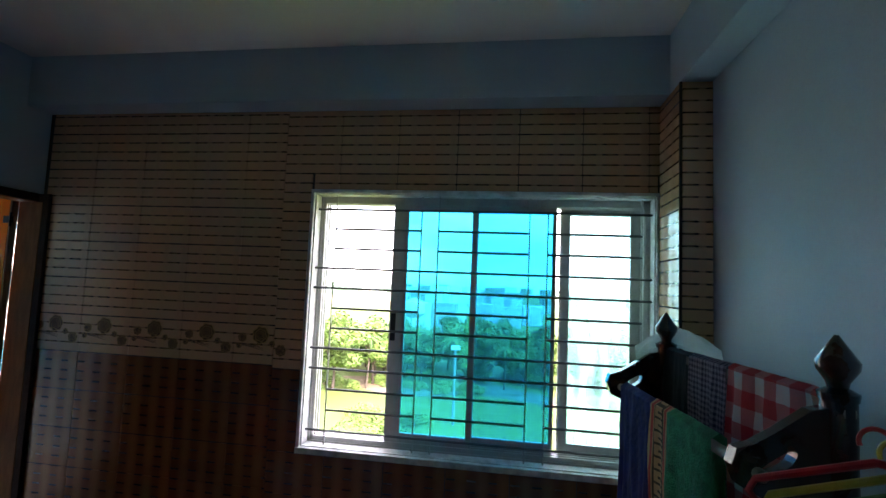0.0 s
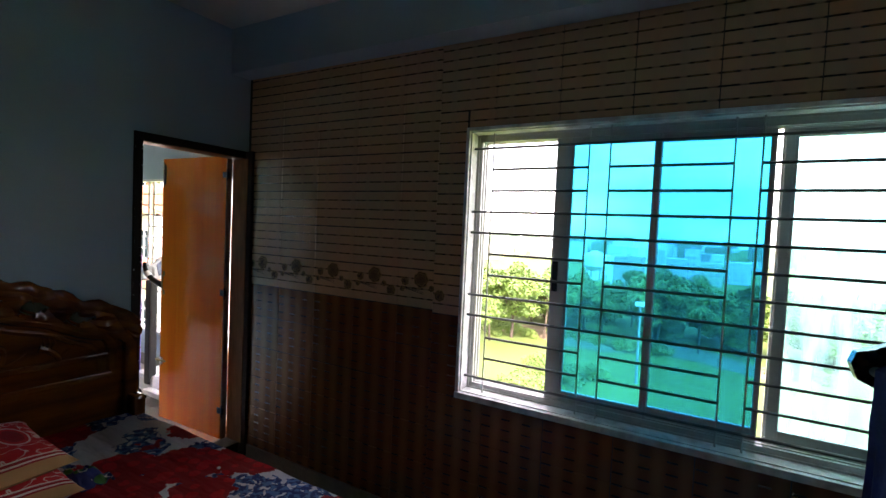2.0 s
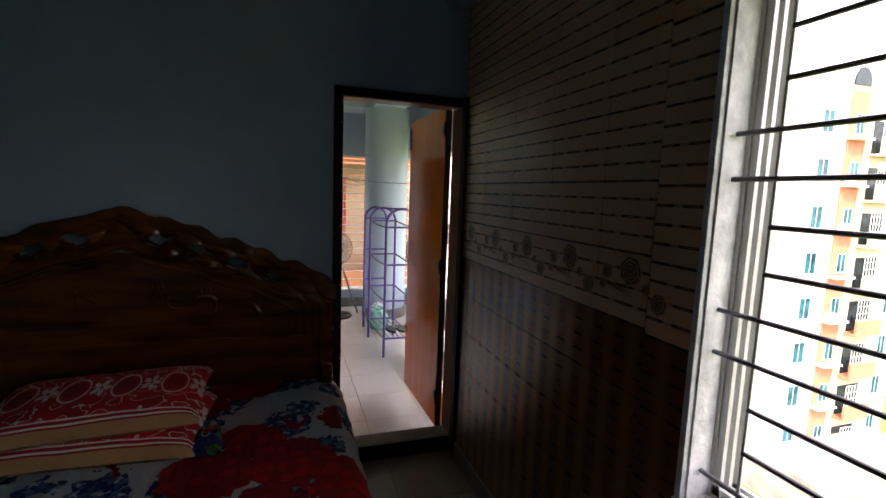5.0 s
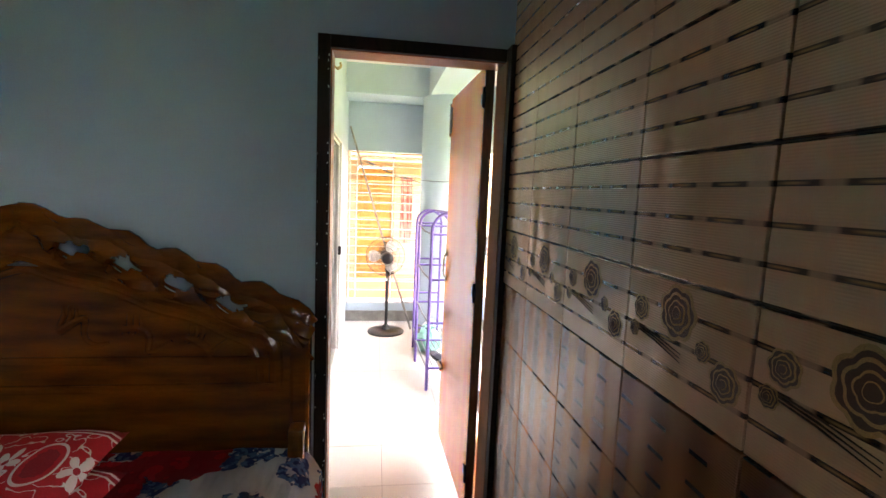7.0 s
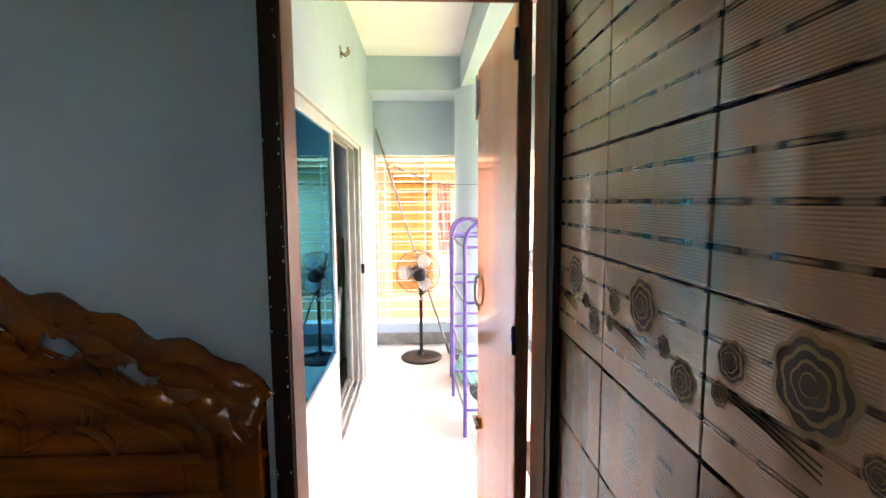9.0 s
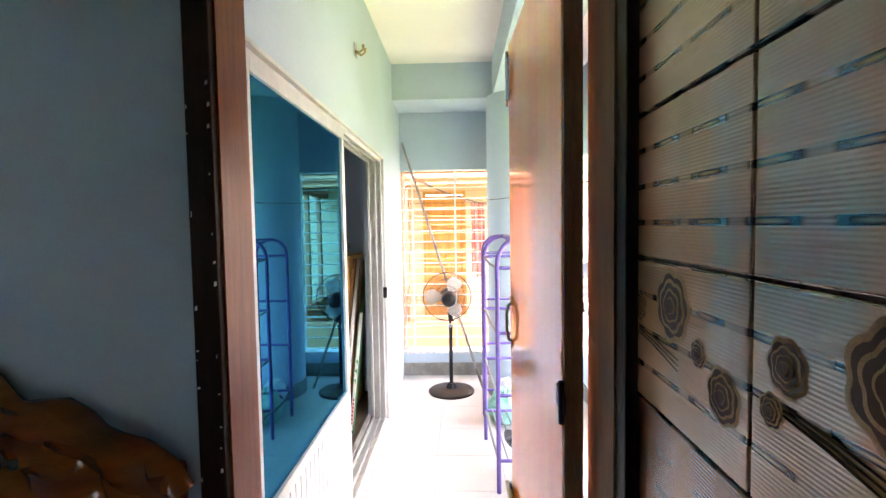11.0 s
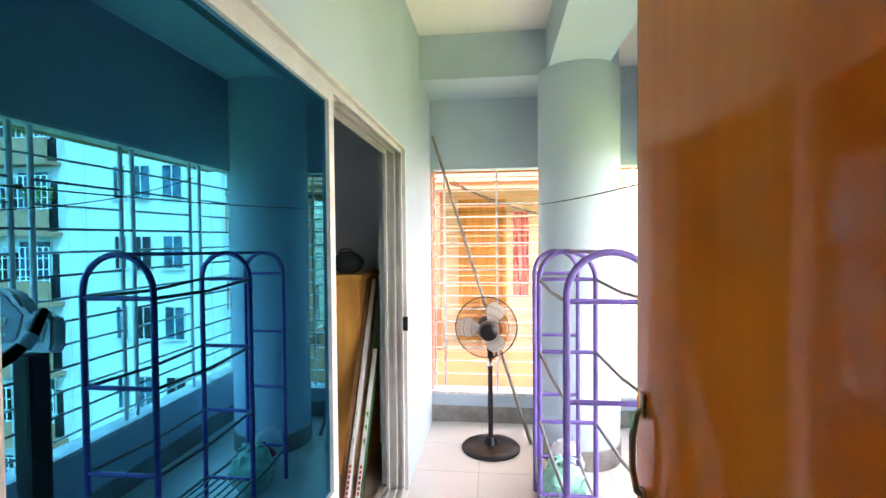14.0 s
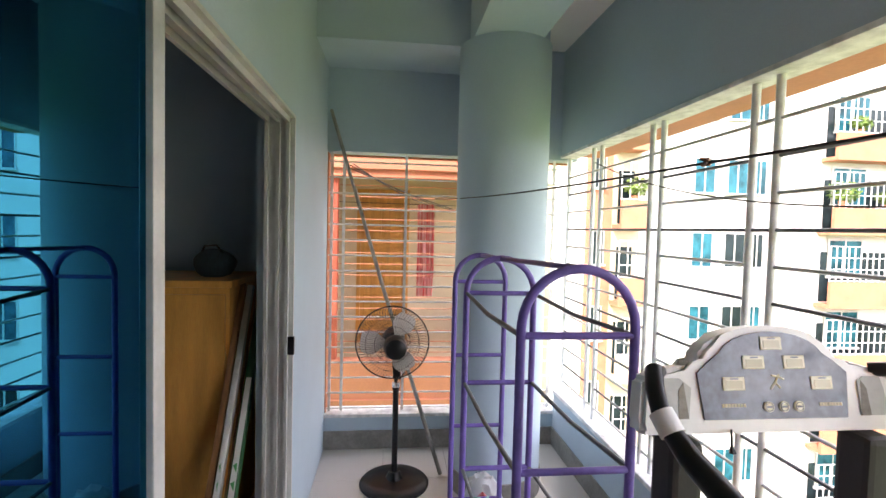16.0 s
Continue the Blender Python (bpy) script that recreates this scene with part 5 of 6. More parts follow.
line = tagged(part("clothes_line", tube(bmesh.new(), sag((BX - 0.06, -0.10, 1.70), (-1.494, 0.249, 1.64), 0.02) + sag((-1.494, 0.249, 1.64), (-0.13, 0.48, 1.70), 0.02)[1:], 0.0032, 6), M_CABLE), "black cable strung across the balcony as a clothes line", "cable")
part("knot", tube(bmesh.new(), [Vector((-1.494, 0.249, 1.642)) + 0.007 * Vector((1.6 * math.sin(2.3 * i), math.cos(1.7 * i), math.sin(1.1 * i))) for i in range(14)], 0.0028, 6), M_EDGE, line, "brown string knot on the cable", True)
tagged(part("cable", tube(bmesh.new(), sag((-3.20, YR + 0.01, 1.90), (-0.3, YR + 0.01, 1.66), 0.20), 0.0028, 6), M_CABLE), "thin black cable sagging along the grille", "cable")
for k in range(3):
    tagged(part("cable", tube(bmesh.new(), sag((gx, -0.70 + 0.02 * k, 1.90 + 0.01 * k), (-5.0, 0.45 - 0.25 * k, 1.62 + 0.05 * k), 0.03), 0.004, 6), M_CABLE), "dark cable running out to the neighbouring flat", "cable", "cables between the flats")
hook = tagged(part("wall_hook", bx(bmesh.new(), -1.86, -1.80, YL, YL + 0.008, 2.39, 2.46, bevel=0.003), M_CHROME), "chrome double hook on the balcony wall", "hook")
for s in (-1, 1):
    part("prong", tube(bmesh.new(), [(-1.83 + s * 0.012, YL + 0.008, 2.42), (-1.83 + s * 0.02, YL + 0.03, 2.405), (-1.83 + s * 0.025, YL + 0.05, 2.42), (-1.83 + s * 0.025, YL + 0.052, 2.445)], [0.006, 0.006, 0.006, 0.009], 8), M_BRASS, hook, smooth=True)

# ---- neighbouring flat ----
nb = thing("neighbour_flat", "orange and cream neighbouring flat with a barred balcony", "building", at=(-6.0, 0, -3))


def at_nb(bm):
    bmesh.ops.translate(bm, verts=bm.verts[:], vec=(6.0, 0, 3))
    return bm


NX0, NXF, NYL, NYR = -7.3, -5.0, -1.3, 0.95
for q in ((-4.0, -0.86, -16, 9), (-0.17, 2.0, -16, 9), (-0.86, -0.17, 2.02, 9)):
    part("back_wall", at_nb(bx(bmesh.new(), NX0 - 0.2, NX0, *q)), M_CREAM, nb)
part("side_wall", at_nb(bx(bmesh.new(), NX0, NXF, NYL - 0.2, NYL, -16, 9)), M_CREAM, nb)
part("parapet", at_nb(bx(bmesh.new(), NXF, NXF + 0.12, NYL, NYR, -0.45, 0.28, bevel=0.006)), M_ORANGE, nb, "orange parapet")
part("parapet_band", at_nb(bx(bmesh.new(), NXF + 0.12, NXF + 0.16, NYL, NYR, -0.16, -0.08, bevel=0.006)), M_ORANGE, nb)
part("slab", at_nb(bx(bmesh.new(), NX0, NXF + 0.02, NYL, NYR, -0.30, -0.14)), M_CREAM, nb)
part("lintel", at_nb(bx(bmesh.new(), NXF, NXF + 0.14, NYL, NYR, 1.95, 2.75, bevel=0.006)), M_ORANGE, nb, "orange lintel beam")
part("lintel_band", at_nb(bx(bmesh.new(), NXF + 0.14, NXF + 0.17, NYL, NYR, 2.02, 2.09, bevel=0.004)), M_ORANGE, nb)
part("upper_slab", at_nb(bx(bmesh.new(), NX0, NXF, NYL, NYR, 2.55, 2.75)), M_CREAM, nb)
for y in (-0.93, 0.90):
    part("corner_post", at_nb(bx(bmesh.new(), NXF - 0.01, NXF + 0.10, y - 0.05, y + 0.05, 0.28, 1.95, bevel=0.006)), M_POST if y < 0 else M_ORANGE, nb, "red-orange painted post")
for k in range(16):
    part("grille_bar", at_nb(tube(bmesh.new(), [(NXF + 0.05, NYL, 1.88 - 0.103 * k), (NXF + 0.05, NYR, 1.88 - 0.103 * k)], 0.004, 6)), M_ORANGE, nb)
    part("side_bar", at_nb(tube(bmesh.new(), [(NXF + 0.05, NYR, 1.88 - 0.103 * k), (NX0, NYR, 1.88 - 0.103 * k)], 0.004, 6)), M_ORANGE, nb)
part("side_parapet", at_nb(bx(bmesh.new(), NX0, NXF, NYR - 0.1, NYR, -0.45, 0.28)), M_ORANGE, nb)
part("side_lintel", at_nb(bx(bmesh.new(), NX0, NXF, NYR - 0.1, NYR, 1.95, 2.75)), M_ORANGE, nb)
for x in (-5.6, -6.3, -6.9):
    part("side_post", at_nb(bx(bmesh.new(), x - 0.03, x + 0.03, NYR - 0.08, NYR - 0.02, 0.28, 1.95)), M_ORANGE, nb)
nd = part("door", at_nb(bx(bmesh.new(), NX0 - 0.06, NX0 - 0.02, -0.83, -0.20, -0.14, 1.97)), M_DOORY, nb, "varnished wooden door")
for k in range(2):
    for j in range(3):
        part("door_panel", at_nb(bx(bmesh.new(), NX0 - 0.02, NX0 - 0.008, -0.78 + 0.29 * k, -0.54 + 0.29 * k, 0.02 + 0.64 * j, 0.56 + 0.64 * j, bevel=0.006)), M_DOORY, nd)
part("door_casing", at_nb(bx(bx(bx(bmesh.new(), NX0 - 0.02, NX0 + 0.02, -0.88, -0.83, -0.14, 2.04), NX0 - 0.02, NX0 + 0.02, -0.20, -0.15, -0.14, 2.04), NX0 - 0.02, NX0 + 0.02, -0.83, -0.20, 1.98, 2.04)), M_DOORY, nb)
hung_nb = hung("drying_towel", -6.3, 1.78, -0.08, 0.12, 1.2, M_STRIPED, "red and white striped towel drying at the neighbour's", seed=11)
tagged(hung_nb, group="washing at the neighbour's")
tagged(part("washing_line", tube(bmesh.new(), [(-6.3, NYL, 1.80), (-6.3, NYR - 0.1, 1.785)], 0.004, 6), M_CABLE), "thin washing line across the neighbour's balcony", "cable")
b = bmesh.new()
bx(b, -6.0, -5.72, NYR + 0.0, NYR + 0.28, 0.35, 0.85, bevel=0.02)
ac = tagged(part("air_conditioner", b, M_GREYP), "white outdoor air conditioner unit on the neighbour's wall", "air conditioner")
for k in range(8):
    part("louvre", bx(bmesh.new(), -5.719, -5.71, NYR + 0.03, NYR + 0.25, 0.40 + 0.05 * k, 0.42 + 0.05 * k), M_STEEL, ac)

# ---- outdoors: ground, block of flats, trees, town ----
GZ = -17.0
b = bmesh.new()
ring = [b.verts.new((1500 * math.cos(2 * math.pi * k / 64), 1500 * math.sin(2 * math.pi * k / 64), GZ)) for k in range(64)]
b.faces.new(ring)
setting("ground", b, M_GRASS)
M_DIRT = mat("bare_earth", (0.24, 0.17, 0.10), 0.9, 0.2, 0.3, 0.3, grain=4)
M_CONC = mat("weathered_concrete", (0.36, 0.34, 0.31), 0.85, 0.2, 0.6, 0.3, grain=8)
b = bmesh.new()
out = [(-60 + 7 * k, 78 + 3 * math.sin(k * 1.7)) for k in range(20)]
plate(b, out + [(x, y + 9 + 2 * math.sin(x)) for x, y in out[::-1]], "z", GZ - 0.3, GZ + 0.03)
setting("ground_path", b, M_DIRT)

flats = thing("apartment_building", "tall white apartment building with orange balconies and blue windows", "building", at=(-25, 22, GZ))


def at_fl(bm):
    bmesh.ops.translate(bm, verts=bm.verts[:], vec=(25, -22, -GZ))
    return bm


FX, FE, ROOF = -18.6, 41.6, 9.5
part("wall", at_fl(bx(bmesh.new(), FX - 12, FX, 4.0, FE, GZ, ROOF)), M_HOUSE, flats)
part("roof_parapet", at_fl(bx(bx(bmesh.new(), FX - 0.25, FX + 0.06, 3.9, FE + 0.1, ROOF, ROOF + 0.9), FX - 12, FX - 0.25, FE - 0.2, FE + 0.06, ROOF, ROOF + 0.9)), M_HOUSE, flats)
part("orange_bay", at_fl(bx(bmesh.new(), FX, FX + 0.16, 7.3, 8.3, GZ, ROOF)), M_ORANGE, flats, "orange painted bay")
part("cream_bay", at_fl(bx(bmesh.new(), FX, FX + 0.12, 8.3, 9.5, GZ, ROOF)), M_CREAM, flats, "cream painted bay")
part("orange_bay", at_fl(bx(bmesh.new(), FX, FX + 0.10, 33.5, 35.1, GZ, ROOF - 0.4)), M_ORANGE, flats, "orange painted bay")
part("cream_bay", at_fl(bx(bmesh.new(), FX, FX + 0.14, 35.1, 38.6, GZ, ROOF)), M_CREAM, flats, "cream painted bay")
part("cream_bay", at_fl(bx(bmesh.new(), FX, FX + 0.12, 17.2, 21.8, GZ, ROOF)), M_HOUSE, flats, "white painted bay")
# A solid plate; its dark colour stands for the shade inside the arch.
part("roof_arch", at_fl(plate(bmesh.new(), [(33.4, ROOF)] + [(34.2 - 0.8 * math.cos(a), ROOF + 1.1 * math.sin(a)) for a in [math.pi * i / 12 for i in range(13)]] + [(35.0, ROOF)], "x", FX - 0.1, FX + 0.15)), M_DARKPANE_SHADE, flats, "dark arched plate drawn as the shade in a roof opening")


def facade_window(y, z, w, h, pane, x=FX):
    """A framed two-light window with a sill and a small hood, standing proud of the wall."""
    b = bmesh.new()
    for q in ((y - w / 2 - 0.05, y - w / 2, z - h / 2, z + h / 2), (y + w / 2, y + w / 2 + 0.05, z - h / 2, z + h / 2), (y - w / 2 - 0.05, y + w / 2 + 0.05, z + h / 2, z + h / 2 + 0.05), (y - 0.025, y + 0.025, z - h / 2, z + h / 2)):
        bx(b, x, x + 0.05, q[0], q[1], q[2], q[3])
    bx(b, x, x + 0.12, y - w / 2 - 0.1, y + w / 2 + 0.1, z - h / 2 - 0.08, z - h / 2)
    f = part("window", at_fl(b), M_ALU, flats)
    part("pane", at_fl(bx(bmesh.new(), x, x + 0.03, y - w / 2, y + w / 2, z - h / 2, z + h / 2)), pane, f, "blue tinted pane")


def facade_balcony(y0, y1, z, col, x=FX):
    """A balcony: slab and painted parapet, barred opening, and a flat dark sheet painting the shade behind."""
    p = part("balcony", at_fl(bx(bx(bmesh.new(), x, x + 0.75, y0, y1, z - 1.25, z - 1.10), x + 0.62, x + 0.75, y0, y1, z - 1.10, z - 0.15)), col, flats, "painted balcony parapet")
    part("recess", at_fl(bx(bmesh.new(), x, x + 0.02, y0 + 0.2, y1 - 0.2, z - 1.05, z + 1.05)), M_DARKPANE_SHADE, p, "flat dark sheet drawn as the shade behind the balcony")
    b = bmesh.new()
    n = int((y1 - y0) / 0.28)
    for k in range(n + 1):
        yy = y0 + (y1 - y0) * k / n
        bx(b, x + 0.66, x + 0.69, yy - 0.015, yy + 0.015, z - 0.15, z + 1.30)
    for k in range(4):
        bx(b, x + 0.66, x + 0.69, y0, y1, z - 0.12 + 0.47 * k, z - 0.09 + 0.47 * k)
    part("balcony_grille", at_fl(b), M_WBAR, p)


rng = random.Random(11)
for k in range(-6, 4):
    z = 0.94 + 3.03 * k
    if z < GZ + 1 or z > ROOF - 1:
        continue
    for y, w in ((12.3, 0.85), (13.75, 0.85), (14.75, 0.5)):
        facade_window(y, z, w, 1.35, M_BLUEPANE if rng.random() < 0.7 else M_DARKPANE_SHADE)
    facade_balcony(17.4, 21.6, z - 1.03, M_ORANGE, FX + 0.12)
    facade_window(18.7, z - 0.25, 1.5, 1.5, M_BLUEPANE, FX + 0.15)
    facade_window(7.7, z, 0.5, 1.3, M_DARKPANE_SHADE, FX + 0.17)
    facade_balcony(8.35, 9.4, z - 1.0, M_ORANGE if k > -1 else M_CREAM, FX + 0.13)
    facade_window(25.4, z, 0.8, 1.2, M_BLUEPANE)
    facade_window(31.6, z, 0.95, 1.35, M_BLUEPANE)
    facade_window(34.4, z, 0.75, 1.2, M_BLUEPANE, FX + 0.11)
    facade_balcony(35.6, 38.2, z - 0.7, M_ORANGE if k < -1 else M_CREAM, FX + 0.15)
    facade_window(40.1, z, 0.75, 1.3, M_BLUEPANE)
    part("floor_band", at_fl(bx(bmesh.new(), FX, FX + 0.05, 4.0, 7.2, z + 1.3, z + 1.45)), M_HOUSE, flats)
    part("ledge", at_fl(bx(bmesh.new(), FX + 0.1, FX + 0.7, 33.3, 35.1, z - 1.0, z - 0.85)), M_HOUSE, flats)
for k, z in enumerate((3.97, 0.94, -5.12)):
    part("air_conditioner", at_fl(bx(bmesh.new(), FX + 0.1, FX + 0.5, 33.6, 34.3, z - 0.85, z - 0.35, bevel=0.03)), M_GREYP, flats, "white outdoor air conditioner")
for y in (10.6, 16.4, 32.6, 38.9):
    part("drain_pipe", at_fl(tube(bmesh.new(), [(FX + 0.08, y, GZ), (FX + 0.08, y, ROOF)], 0.05, 8)), M_HOUSE, flats)
part("plinth_roof", at_fl(bx(bmesh.new(), FX, FX + 4.5, 28, 40, GZ, GZ + 2.6)), M_CONC, flats, "weathered concrete lean-to")
part("plinth_wall", at_fl(bx(bmesh.new(), FX + 4.5, FX + 4.7, 28, 41, GZ, GZ + 2.0)), M_CONC, flats)


def leafy(b, rng, centre, rad, n, size):
    """Many small leaf sprays in a clump."""
    for _ in range(n):
        d = Vector((rng.gauss(0, 1), rng.gauss(0, 1), rng.gauss(0, 1)))
        d.normalize()
        r = rad * (0.55 + 0.5 * rng.random() ** 0.5)
        p = Vector(centre) + Vector((d.x * r, d.y * r, d.z * r * 0.7))
        u = Vector((rng.gauss(0, 1), rng.gauss(0, 1), rng.gauss(0, 0.6))).normalized()
        w = u.cross(d + Vector((0.1, 0.2, 0.7))).normalized()
        s = size * (0.6 + 0.8 * rng.random())
        b.faces.new([b.verts.new(p + s * q) for q in (-u, -0.3 * u + 0.5 * w, u, 0.1 * u - 0.5 * w)])


def make_tree(seed, height, spread, material, lab):
    rng = random.Random(seed)
    t = thing("tree", lab, "tree", "trees round the lawn")
    b = bmesh.new()
    h = height * 0.36
    tube(b, [(0, 0, 0), (0.1, 0.05, h * 0.5), (0.05, -0.1, h)], [0.32, 0.24, 0.18], 8)
    tips = []
    for k in range(7):
        a = k * 0.9 + rng.random()
        tip = Vector((spread * 0.6 * math.cos(a), spread * 0.6 * math.sin(a), height * (0.42 + 0.42 * rng.random())))
        tube(b, [(0.05, -0.1, h * (0.7 + 0.04 * k)), tuple(tip * 0.55 + Vector((0, 0, h * 0.35))), tuple(tip)], [0.14, 0.09, 0.03], 6)
        tips.append(tip)
    part("trunk", b, M_BARK, t, smooth=True)
    b = bmesh.new()
    tips.append(Vector((0, 0, height * 0.88)))
    for tip in tips:
        for _ in range(3):
            c = tip + Vector((rng.gauss(0, spread * 0.16), rng.gauss(0, spread * 0.16), rng.gauss(0, height * 0.06)))
            leafy(b, rng, c, spread * (0.26 + 0.18 * rng.random()), 190, 0.36)
    part("crown", b, material, t)
    return t


def make_palm(seed, height):
    rng = random.Random(seed)
    t = thing("palm_tree", "slender coconut palm with drooping fronds at the lawn's edge", "palm tree", "palms round the lawn")
    part("trunk", tube(bmesh.new(), [(0, 0, 0), (0.3, 0, height * 0.5), (0.2, 0.2, height)], [0.22, 0.16, 0.12], 8), M_BARK, t, smooth=True)
    for k in range(13):
        b = bmesh.new()
        a = k * 2.4
        rise = 0.9 - 1.3 * (k / 13)
        prev = None
        for i in range(9):
            u = i / 8
            p = Vector((0.2 + 2.6 * u * math.cos(a), 0.2 + 2.6 * u * math.sin(a), height + rise * 1.6 * u - 1.9 * u * u))
            if prev is not None:
                side = Vector((-math.sin(a), math.cos(a), 0)) * 0.55 * math.sin(math.pi * min(1, 0.12 + 0.85 * u))
                for sg in (-1, 1):
                    b.faces.new([b.verts.new(q) for q in (prev, p, p + sg * side - Vector((0, 0, 0.3)))])
            prev = p
        part("frond", b, M_LEAF2 if k % 2 else M_LEAF, t)
    return t


kinds = [make_tree(1, 13.5, 5.2, M_LEAF2, "broad rain tree with light green leaves behind the lawn"), make_tree(2, 11.5, 4.0, M_LEAF, "dense dark green tree behind the lawn"), make_tree(3, 9.0, 3.4, M_LEAF, "small dark green tree at the edge of the lawn")]
kinds[0].matrix_world, kinds[1].matrix_world, kinds[2].matrix_world = pose(-27, 76, GZ), pose(-34, 84, GZ), pose(-14, 88, GZ)
rng = random.Random(21)
for k in range(78):
    x = -48 + 1.75 * k + rng.uniform(-2, 2)
    y = 92 + rng.uniform(-7, 16) + 0.12 * abs(x)
    copy_thing(kinds[(0, 1, 2, 1)[k % 4]], pose(x, y, GZ - (2.0 if k % 3 else 0.0), 0, 0, rng.uniform(0, 360)) @ Matrix.Scale(rng.uniform(0.7, 1.08), 4))
for x, y, z in ((-33, 74, 1.0), (-22, 83, 0.9), (-30, 66, 0.7)):
    copy_thing(kinds[0], pose(x, y, GZ, 0, 0, x * 40) @ Matrix.Scale(z, 4))
bush = thing("bush", "rough green bush at the foot of the flats", "bush", "bushes on the lawn")
b = bmesh.new()
rng = random.Random(8)
for k in range(9):
    leafy(b, rng, (rng.gauss(0, 0.8), rng.gauss(0, 0.8), 0.5 + 0.7 * rng.random()), 0.75, 220, 0.12)
part("foliage", b, M_LEAF2, bush)
bs = bmesh.new()
for k in range(5):
    tube(bs, [(0, 0, 0), (0.5 * math.cos(k * 1.3), 0.5 * math.sin(k * 1.3), 1.0)], [0.05, 0.015], 5)
part("stem", bs, M_BARK, bush)
bush.matrix_world = pose(-14, 44, GZ)
for k in range(34):
    if k < 22:
        x, y = -15.5 + rng.gauss(0, 1.8), 36 + 26 * rng.random()
    else:
        x, y = rng.uniform(-34, 20), 80 + rng.uniform(-3, 4)
    copy_thing(bush, pose(x, y, GZ - 0.2, 0, 0, rng.uniform(0, 360)) @ Matrix.Scale(rng.uniform(0.7, 1.5), 4))
palm = make_palm(5, 9.0)
palm.matrix_world = pose(-22, 79, GZ)
for x, y, h in ((-19, 82, 0.9), (-7, 84, 1.0), (2, 86, 0.85), (20, 88, 1.0), (-29, 71, 0.8), (-15.2, 42.0, 0.22)):
    copy_thing(palm, pose(x, y, GZ, 0, 0, x * 31) @ Matrix.Scale(h, 4))
pole = thing("flood_light", "tall pale steel light mast standing on the lawn", "light mast", at=(-4.5, 62, GZ))
part("mast", tube(bmesh.new(), [(0, 0, 0), (0, 0, 10)], [0.20, 0.10], 8), M_CONC, pole)
part("lamp_head", bx(bmesh.new(), -0.6, 0.6, -0.2, 0.2, 10, 10.5), M_GREYP, pole)
tower = thing("water_tower", "pale concrete water tower above the trees", "water tower", at=(-24, 128, GZ))
for k in range(6):
    a = k * math.pi / 3
    part("leg", tube(bmesh.new(), [(2.4 * math.cos(a), 2.4 * math.sin(a), 0), (2.2 * math.cos(a), 2.2 * math.sin(a), 9.5)], 0.3, 6), M_HOUSE, tower)
part("tank", lathe(bmesh.new(), [(1.5, 9.2), (3.1, 10.6), (3.1, 13.2), (2.6, 13.8), (0.4, 14.8)], 0, 0, 20), M_HOUSE, tower, smooth=True)
tints = [M_HOUSE, M_CREAM, mat("pale_pink_house", (0.66, 0.52, 0.46), 0.8), mat("pale_blue_house", (0.52, 0.60, 0.66), 0.8), M_CONC]
rng = random.Random(33)
for k in range(90):
    a, d = radians(-42 + 108 * (k / 89) + rng.uniform(-1.5, 1.5)), rng.uniform(170, 480)
    topz = 1.6 - d * math.tan(radians(rng.uniform(1.1, 2.6)))
    w, q = rng.uniform(6, 13), rng.uniform(7, 14)
    hgt = max(5.0, topz - GZ)
    h = thing("town_house", "pale flat-roofed town house in the far distance", "building", "houses of the far town", at=(2.6 + d * math.sin(a), -1 + d * math.cos(a), GZ))
    part("wall", bx(bx(bmesh.new(), -w / 2, w / 2, 0, q, 0, hgt), -w / 2 - 0.15, w / 2 + 0.15, -0.15, q, hgt, hgt + 0.8), tints[k % 5], h)
    for f in range(int(hgt // 3)):
        for j in range(int(w // 2.6)):
            part("window", bx(bmesh.new(), -w / 2 + 0.8 + 2.6 * j, -w / 2 + 2.0 + 2.6 * j, -0.05, 0.0, 1.0 + 3 * f, 2.3 + 3 * f), M_CONC, h)
    if k % 3 == 0:
        part("roof_tank", bx(bmesh.new(), -1, 1, 1, 3, hgt + 0.8, hgt + 2.4), tints[(k + 1) % 5], h)

m, l, bs, xyz, op, blend, noisy, spots, relief, info = node_mat("far_town_walls", 0.9)
island = m.node_tree.nodes.new("ShaderNodeNewGeometry").outputs["Random Per Island"]
far_col = blend(op("GREATER_THAN", island, 0.45), (0.16, 0.24, 0.17), blend(op("FRACT", op("MULTIPLY", island, 37.0)), (0.72, 0.70, 0.66), (0.50, 0.56, 0.60)))
l.new(far_col, bs.inputs["Base Color"])
rng = random.Random(71)
verts, faces = [], []
for k in range(620):
    a, d = radians(-45 + 115 * rng.random()), rng.uniform(430, 1250)
    topz = 1.6 + d * math.tan(radians(rng.uniform(-0.9, 0.12)))
    w, q = rng.uniform(7, 20), rng.uniform(7, 16)
    cx, cy, n = 2.6 + d * math.sin(a), -1 + d * math.cos(a), len(verts)
    verts += [(cx + i * w, cy + j * q, z) for z in (GZ, topz) for i, j in ((-0.5, 0), (0.5, 0), (0.5, 1), (-0.5, 1))]
    faces += [tuple(n + i for i in f) for f in ((0, 1, 5, 4), (1, 2, 6, 5), (2, 3, 7, 6), (3, 0, 4, 7), (4, 5, 6, 7))]
me = bpy.data.meshes.new("far_town")
me.from_pydata(verts, [], faces)
me.materials.append(m)
tagged(new("far_town", me), "hazy far town of pale blocks and dark tree clumps", "town", kind="stuff")

